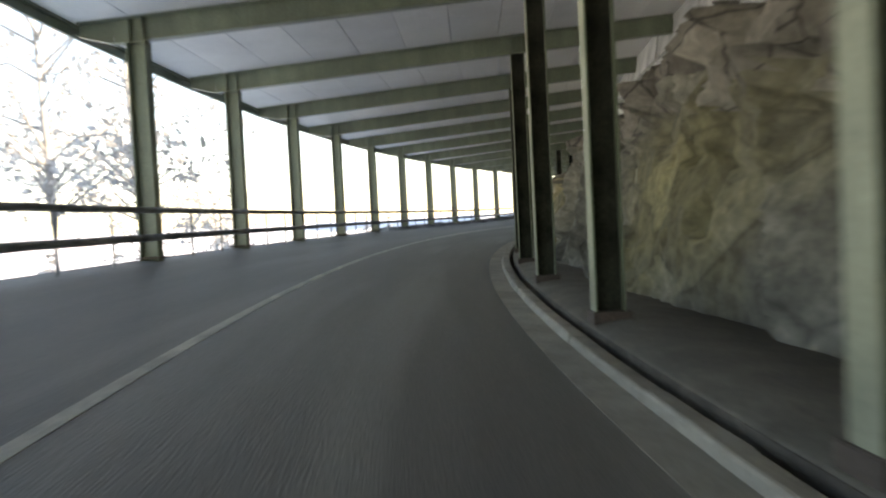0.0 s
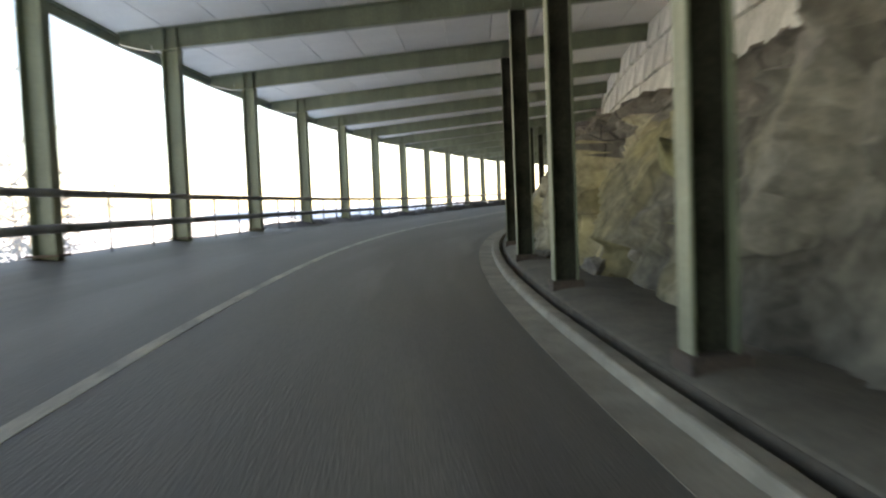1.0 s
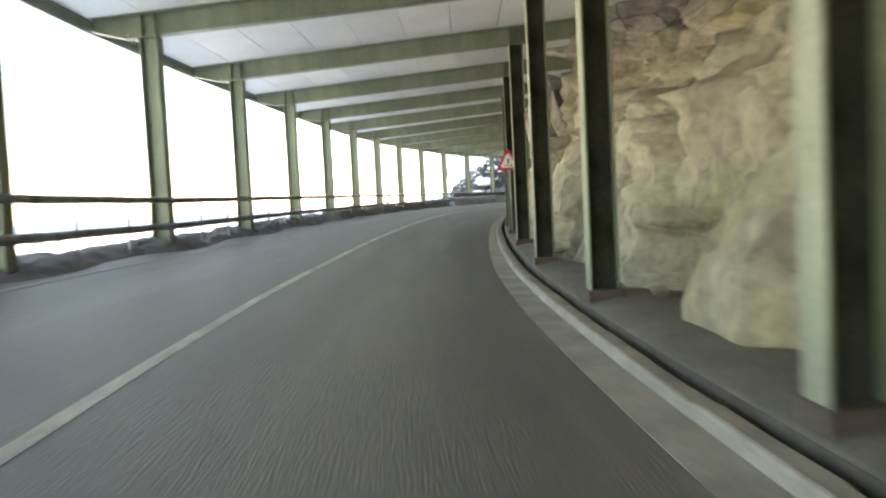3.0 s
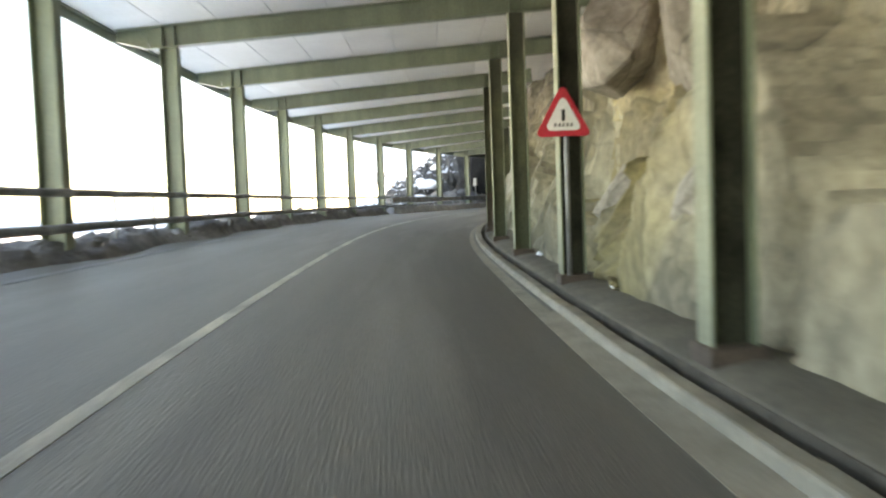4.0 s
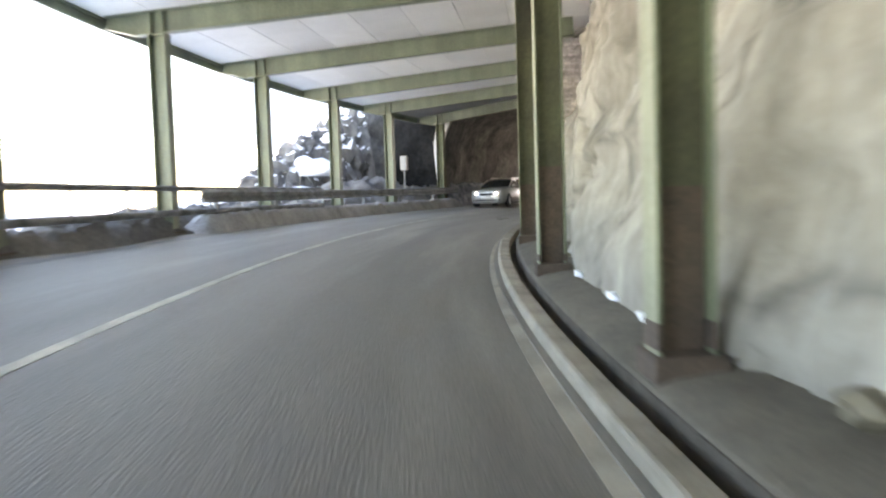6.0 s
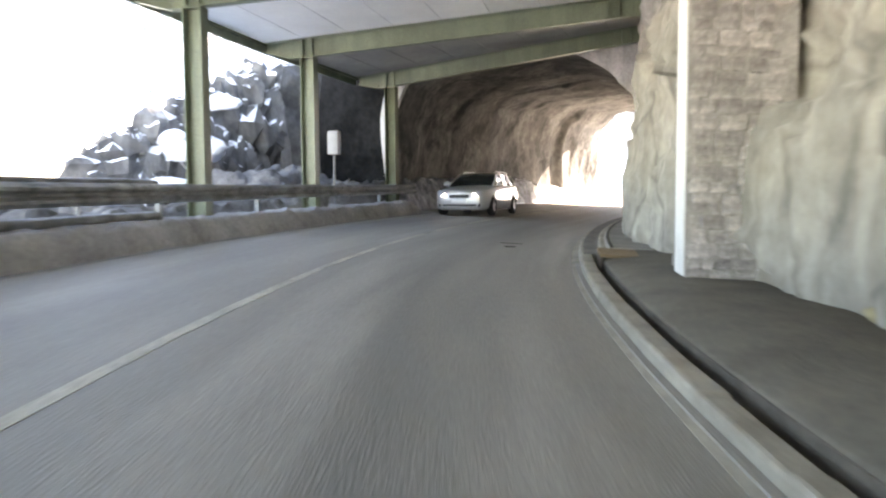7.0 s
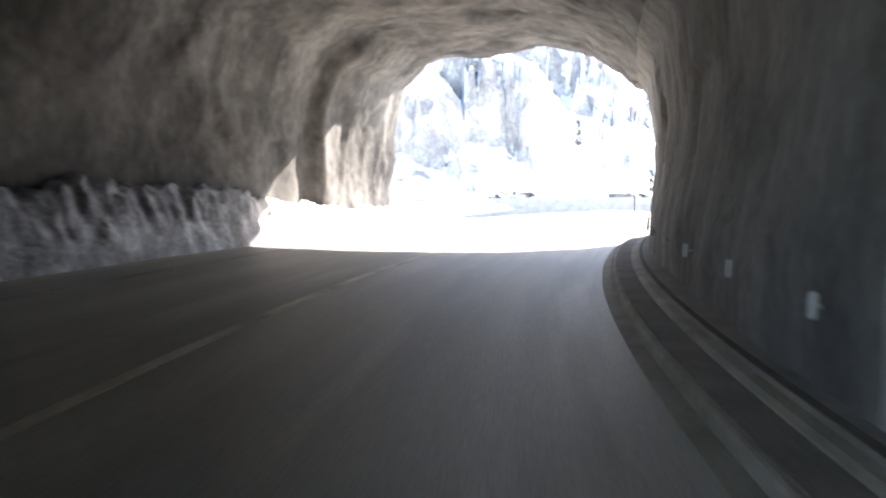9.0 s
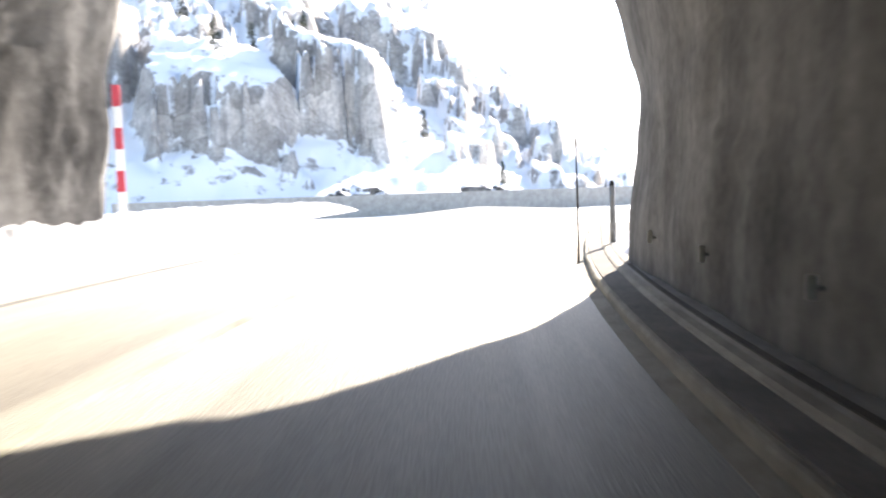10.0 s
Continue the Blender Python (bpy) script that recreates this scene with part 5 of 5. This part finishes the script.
part("emblem", tube(bmesh.new(), [Vector((0, 2.29, 0.765)), Vector((0, 2.33, 0.765))], 0.035, 16), ALLOY, grille, "round chrome emblem")
for sx in (-1, 1):
    part("fog_lamp", tube(bmesh.new(), [Vector((sx * 0.66, 2.15, 0.36)), Vector((sx * 0.66, 2.285, 0.36))], 0.055, 14), GLASS, car)
part("lower_grille", box(bmesh.new(), -0.60, 0.60, 2.20, 2.322, 0.30, 0.42, None, 0.03), TRIM, car)
part("number_plate", box(bmesh.new(), -0.26, 0.26, 2.30, 2.336, 0.435, 0.545, None, 0.004), PLATE, car)
part("wiper", tube(bmesh.new(), [Vector((-0.5, 1.07, 1.045)), Vector((0.1, 1.02, 1.075))], 0.01, 6), TRIM, car)
for sx in (-1, 1):
    for y in (0.25, -0.75):
        part("door_handle", box(bmesh.new(), sx * 0.915 - 0.012, sx * 0.915 + 0.012, y - 0.09, y + 0.09, 0.86, 0.89, None, 0.006), ALLOY, car)
    part("sill", box(bmesh.new(), sx * 0.90 - 0.02, sx * 0.90 + 0.02, -0.9, 1.0, 0.19, 0.25, None, 0.01), TRIM, car)

# ---- beyond the tunnel: the mountain ----
eye = road(134.0, 2.0)
face = heading(134) + radians(2.0)
ridge = [(-75, 9), (-40, 24), (-15, 20), (-8, 16.5), (0, 12.0), (5.4, 8.7), (8.5, 6.3), (11.6, 4.4), (20, 3.0), (40, 7.0), (60, 12)]
# cliffs: bearing, half width (degrees), distance of the foot, height
CRAGS = [(-17.0, 5.2, 131, 10.0), (-9.3, 3.6, 141, 15.0), (-19.5, 3.0, 178, 4.0), (-5.0, 3.6, 226, 11.0), (-26, 4, 150, 12), (-33, 5, 170, 18), (0.5, 1.2, 152, 4.0), (2.6, 0.9, 168, 4.0), (5.5, 1.0, 150, 3.0), (-1.5, 1.6, 186, 7.0), (7.6, 0.9, 140, 2.0), (-12.5, 2.5, 205, 8.0), (-1.0, 1.0, 205, 6.0), (1.6, 0.8, 200, 5.0), (3.4, 0.9, 190, 5.0), (5.2, 0.8, 178, 4.0), (6.8, 0.8, 172, 4.0), (8.6, 0.8, 166, 3.0), (10.2, 0.7, 166, 3.0)]


def mountain_at(az, r):
    """The mountain climbs away from its foot and, more, towards the high end of its ridge."""
    a = face + radians(az)
    p = Vector((eye.x + math.sin(a) * r, eye.y + math.cos(a) * r, 0))
    foot0 = table(az, [(-75, 112), (-20, 112), (0, 118), (6, 130), (12, 150), (60, 160)])
    k = max(0.0, min(1.0, (r - foot0) / 14))
    steep = math.tan(radians(table(az, ridge)))
    z = max(0.0, steep * 1.3 * (r - foot0)) + k * (5.0 * rough(p, 0.02, 4.0) + 2.2 * rough(p, 0.07, 6.0) + 1.0 * rough(p, 0.2, 7.0))
    for c, w, foot, high in CRAGS:
        q = 1 - (abs(az - c + 1.6 * rough(p, 0.09, c)) / w) ** 3
        if q > 0:
            u = (r - foot - 9 * rough(p, 0.06, c + 1) - 6 * facets(p, 0.12, 0.8, c) - 3 * facets(p, 0.4, 0.8, c)) / 5.0
            z += min(1.0, q * 2) * high * max(0.0, min(1.0, u)) * max(0.0, 1 - max(0.0, r - foot - 12) / 60)
    lim = r * steep * (1 + 0.06 * rough(p, 0.05, 2.0))
    if z > lim:
        z = lim - (z - lim) * 0.6
    q = Vector((p.x, p.y, z))
    patch = table(az, [(-8, 0.9), (-2, 0.75), (10, 0.7)]) * max(0.0, min(1.0, 0.42 + 2.2 * rough(p, 0.018, 9.0) + 1.2 * rough(p, 0.05, 5.0)))
    big = 1 + max(0.0, r - 150) / 120
    broad = table(az, [(-8, 1.0), (-2, 0.35), (10, 0.25)])
    z += k * (patch * big * (3.2 * broad * facets(q, 0.10, 0.7, 8.0) + 1.9 * broad * facets(q, 0.2, 0.7, 3.0) + 1.2 * facets(q, 0.42, 0.7, 5.0)) + 0.25 * facets(q, 0.45, 0.7, 5.0) + 0.35 * rough(p, 0.5, 1.0))
    return Vector((p.x, p.y, eye.z - 0.8 + z))


rows = [[mountain_at(-55 + i * 0.25, 96 * 1.0125 ** j) for j in range(166)] for i in range(371)]
structure("mountain", grid(bmesh.new(), rows), ALPINE, "steep snowy mountainside with grey cliffs", "mountain", True)
# boundary wall across the flat
pts = [(-24, 92), (-14, 90), (0, 90), (8, 96), (14, 110)]
bm = bmesh.new()
pp = [Vector((eye.x + math.sin(face + radians(a)) * r, eye.y + math.cos(face + radians(a)) * r, eye.z - 1.0)) for a, r in pts]
vs = []
for p in pp:
    back = Vector((math.sin(face), math.cos(face), 0)) * 0.5
    vs.append([bm.verts.new(q) for q in (p, p + Vector((0, 0, 2.9)), p + back + Vector((0, 0, 2.9)), p + back)])
for a, b in zip(vs, vs[1:]):
    for k in range(4):
        bm.faces.new((a[k], a[(k + 1) % 4], b[(k + 1) % 4], b[k]))
bmesh.ops.recalc_face_normals(bm, faces=bm.faces)
structure("boundary_wall", bm, CONCRETE, "long pale wall across the snowfield below the mountain", "wall")
for a, r, w, h in ((-7.2, 104, 2.6, 1.9), (-9.0, 103, 1.9, 1.2), (-8.2, 105, 2.2, 1.6), (0.6, 110, 2.0, 1.5), (2.2, 111, 1.6, 1.3)):
    bm = bmesh.new()
    bmesh.ops.create_icosphere(bm, subdivisions=3, radius=1.0)
    c = Vector((eye.x + math.sin(face + radians(a)) * r, eye.y + math.cos(face + radians(a)) * r, eye.z + 1.5))
    for v in bm.verts:
        q = v.co * (1 + 0.5 * facets(v.co, 1.2, 0.8, a))
        v.co = c + Vector((q.x * w, q.y * w, q.z * h))
    tagged(finish("boulder", bm, CLIFF), "large grey boulder with a cap of snow", "boulder", "boulders on the snowfield")


# ---- trees on the slopes ----
def conifer(p, height, seed, mat, name="conifer", label="tall sparse conifer, its twigs frosted with snow", group="frosted trees"):
    r = random.Random(seed)
    th = thing(name, label, "tree", Matrix.Translation(p), group)
    lean = Vector((r.uniform(-0.03, 0.03), r.uniform(-0.03, 0.03), 1))
    part("trunk", tube(bmesh.new(), [lean * (height * k / 6) for k in range(7)], [height * 0.016 * (1 - k / 6.6) for k in range(7)], 8), BARK, th, "", True)
    limbs, clumps = bmesh.new(), bmesh.new()
    z = height * 0.14
    while z < height * 0.97:
        reach = (height - z) * 0.24 * r.uniform(0.6, 1.15) + 0.15
        for k in range(r.randint(3, 5)):
            a = r.uniform(0, 6.283)
            tip = lean * z + Vector((math.cos(a) * reach, math.sin(a) * reach, -0.18 * reach))
            mid = lean * z + Vector((math.cos(a) * reach * 0.5, math.sin(a) * reach * 0.5, 0.02))
            tube(limbs, [lean * z, mid, tip], [0.028, 0.018, 0.006], 4, False)
            for q in range(int(4 + reach * 5)):
                u = r.uniform(0.2, 1.0)
                c = (lean * z).lerp(tip, u) + Vector((r.uniform(-0.16, 0.16), r.uniform(-0.16, 0.16), r.uniform(-0.14, 0.06)))
                w = r.uniform(0.07, 0.17)
                b = a + r.uniform(-0.9, 0.9)
                e = Vector((math.cos(b), math.sin(b), r.uniform(-0.4, 0.1))) * w * 1.6
                f = Vector((-math.sin(b), math.cos(b), r.uniform(-0.3, 0.3))) * w * 0.6
                vs = [clumps.verts.new(c + v) for v in (-e, f, e, -f)]
                clumps.faces.new(vs)
                g = Vector((0, 0, w * 0.7))
                vs = [clumps.verts.new(c + v) for v in (-e * 0.8, -g, e * 0.8, g)]
                clumps.faces.new(vs)
        z += height * r.uniform(0.035, 0.06)
    tagged(part("branch_mass", limbs, BARK, th), kind="stuff")
    tagged(part("crown", clumps, mat, th), kind="stuff")
    return th


def leafy(p, height, seed):
    """A broad sparse tree: forked limbs, hanging twigs with small pale leaves in loose clumps."""
    r = random.Random(seed)
    th = thing("leafy_tree", "sparse broad tree with frosted withered leaves", "tree", Matrix.Translation(p), "frosted trees")
    limbs, leaves = bmesh.new(), bmesh.new()
    part("trunk", tube(bmesh.new(), [Vector((0.04 * height * math.sin(k * 0.7) * 0.2, 0, height * 0.75 * k / 6)) for k in range(7)], [height * 0.011 * (1 - k / 8) for k in range(7)], 9), TWIG, th, "frosted pale trunk", True)
    for k in range(30):
        a, z0 = r.uniform(0, 6.283), height * r.uniform(0.35, 0.74)
        reach = height * r.uniform(0.12, 0.27)
        base = Vector((0, 0, z0))
        tip = base + Vector((math.cos(a) * reach, math.sin(a) * reach, reach * r.uniform(0.1, 0.8)))
        mid = base.lerp(tip, 0.5) + Vector((0, 0, 0.12 * reach))
        tube(limbs, [base, mid, tip], [0.05, 0.03, 0.01], 5, False)
        for q in range(6):
            c = mid.lerp(tip, r.uniform(-0.2, 1.15)) + Vector((r.gauss(0, 0.35), r.gauss(0, 0.35), r.gauss(-0.2, 0.35)))
            for w in range(r.randint(4, 10)):
                o = c + Vector((r.gauss(0, 0.16), r.gauss(0, 0.16), r.gauss(0, 0.13)))
                e = Vector((r.uniform(-1, 1), r.uniform(-1, 1), r.uniform(-1, 0.4))).normalized() * r.uniform(0.09, 0.19)
                f = e.cross(Vector((r.uniform(-1, 1), r.uniform(-1, 1), r.uniform(-1, 1)))).normalized() * e.length * 0.55
                leaves.faces.new([leaves.verts.new(o + v) for v in (-e, f, e, -f)])
    tagged(part("branch_mass", limbs, TWIG, th), kind="stuff")
    tagged(part("crown", leaves, FROST, th), kind="stuff")


for k, (s, d, h) in enumerate(((7.5, -9.4, 17.0), (13.5, -9.8, 18.0), (21, -14, 19), (31, -15.5, 15.0))):
    p = road(s, d)
    p.z = road(s, 0).z - 1.3 - fall_off(-d, s)
    leafy(p, h, 70 + k)
for k, (s, d, h) in enumerate(((27, -24, 9), (58, -17, 8), (66, -22, 10), (72, -19, 7), (84, -30, 11), (90, -34, 9), (48, -26, 12), (37, -24, 10))):
    p = road(s, d)
    p.z = road(s, 0).z - 1.3 - fall_off(-d, s)
    conifer(p, h, 20 + k, FROST)
for k, (az, r, h) in enumerate(((-17, 150, 7), (-14.5, 172, 8), (-19, 190, 9), (-11, 190, 7), (-3, 160, 6), (2.5, 150, 5), (-8.2, 118, 4), (-9, 114, 3.5))):
    a = face + radians(az)
    x, y = eye.x + math.sin(a) * r, eye.y + math.cos(a) * r
    z = mountain_at(az, r).z
    conifer(Vector((x, y, z - 0.6)), h, 50 + k, NEEDLE, "far_conifer", "dark stunted conifer on the snowy mountainside", "mountain trees")
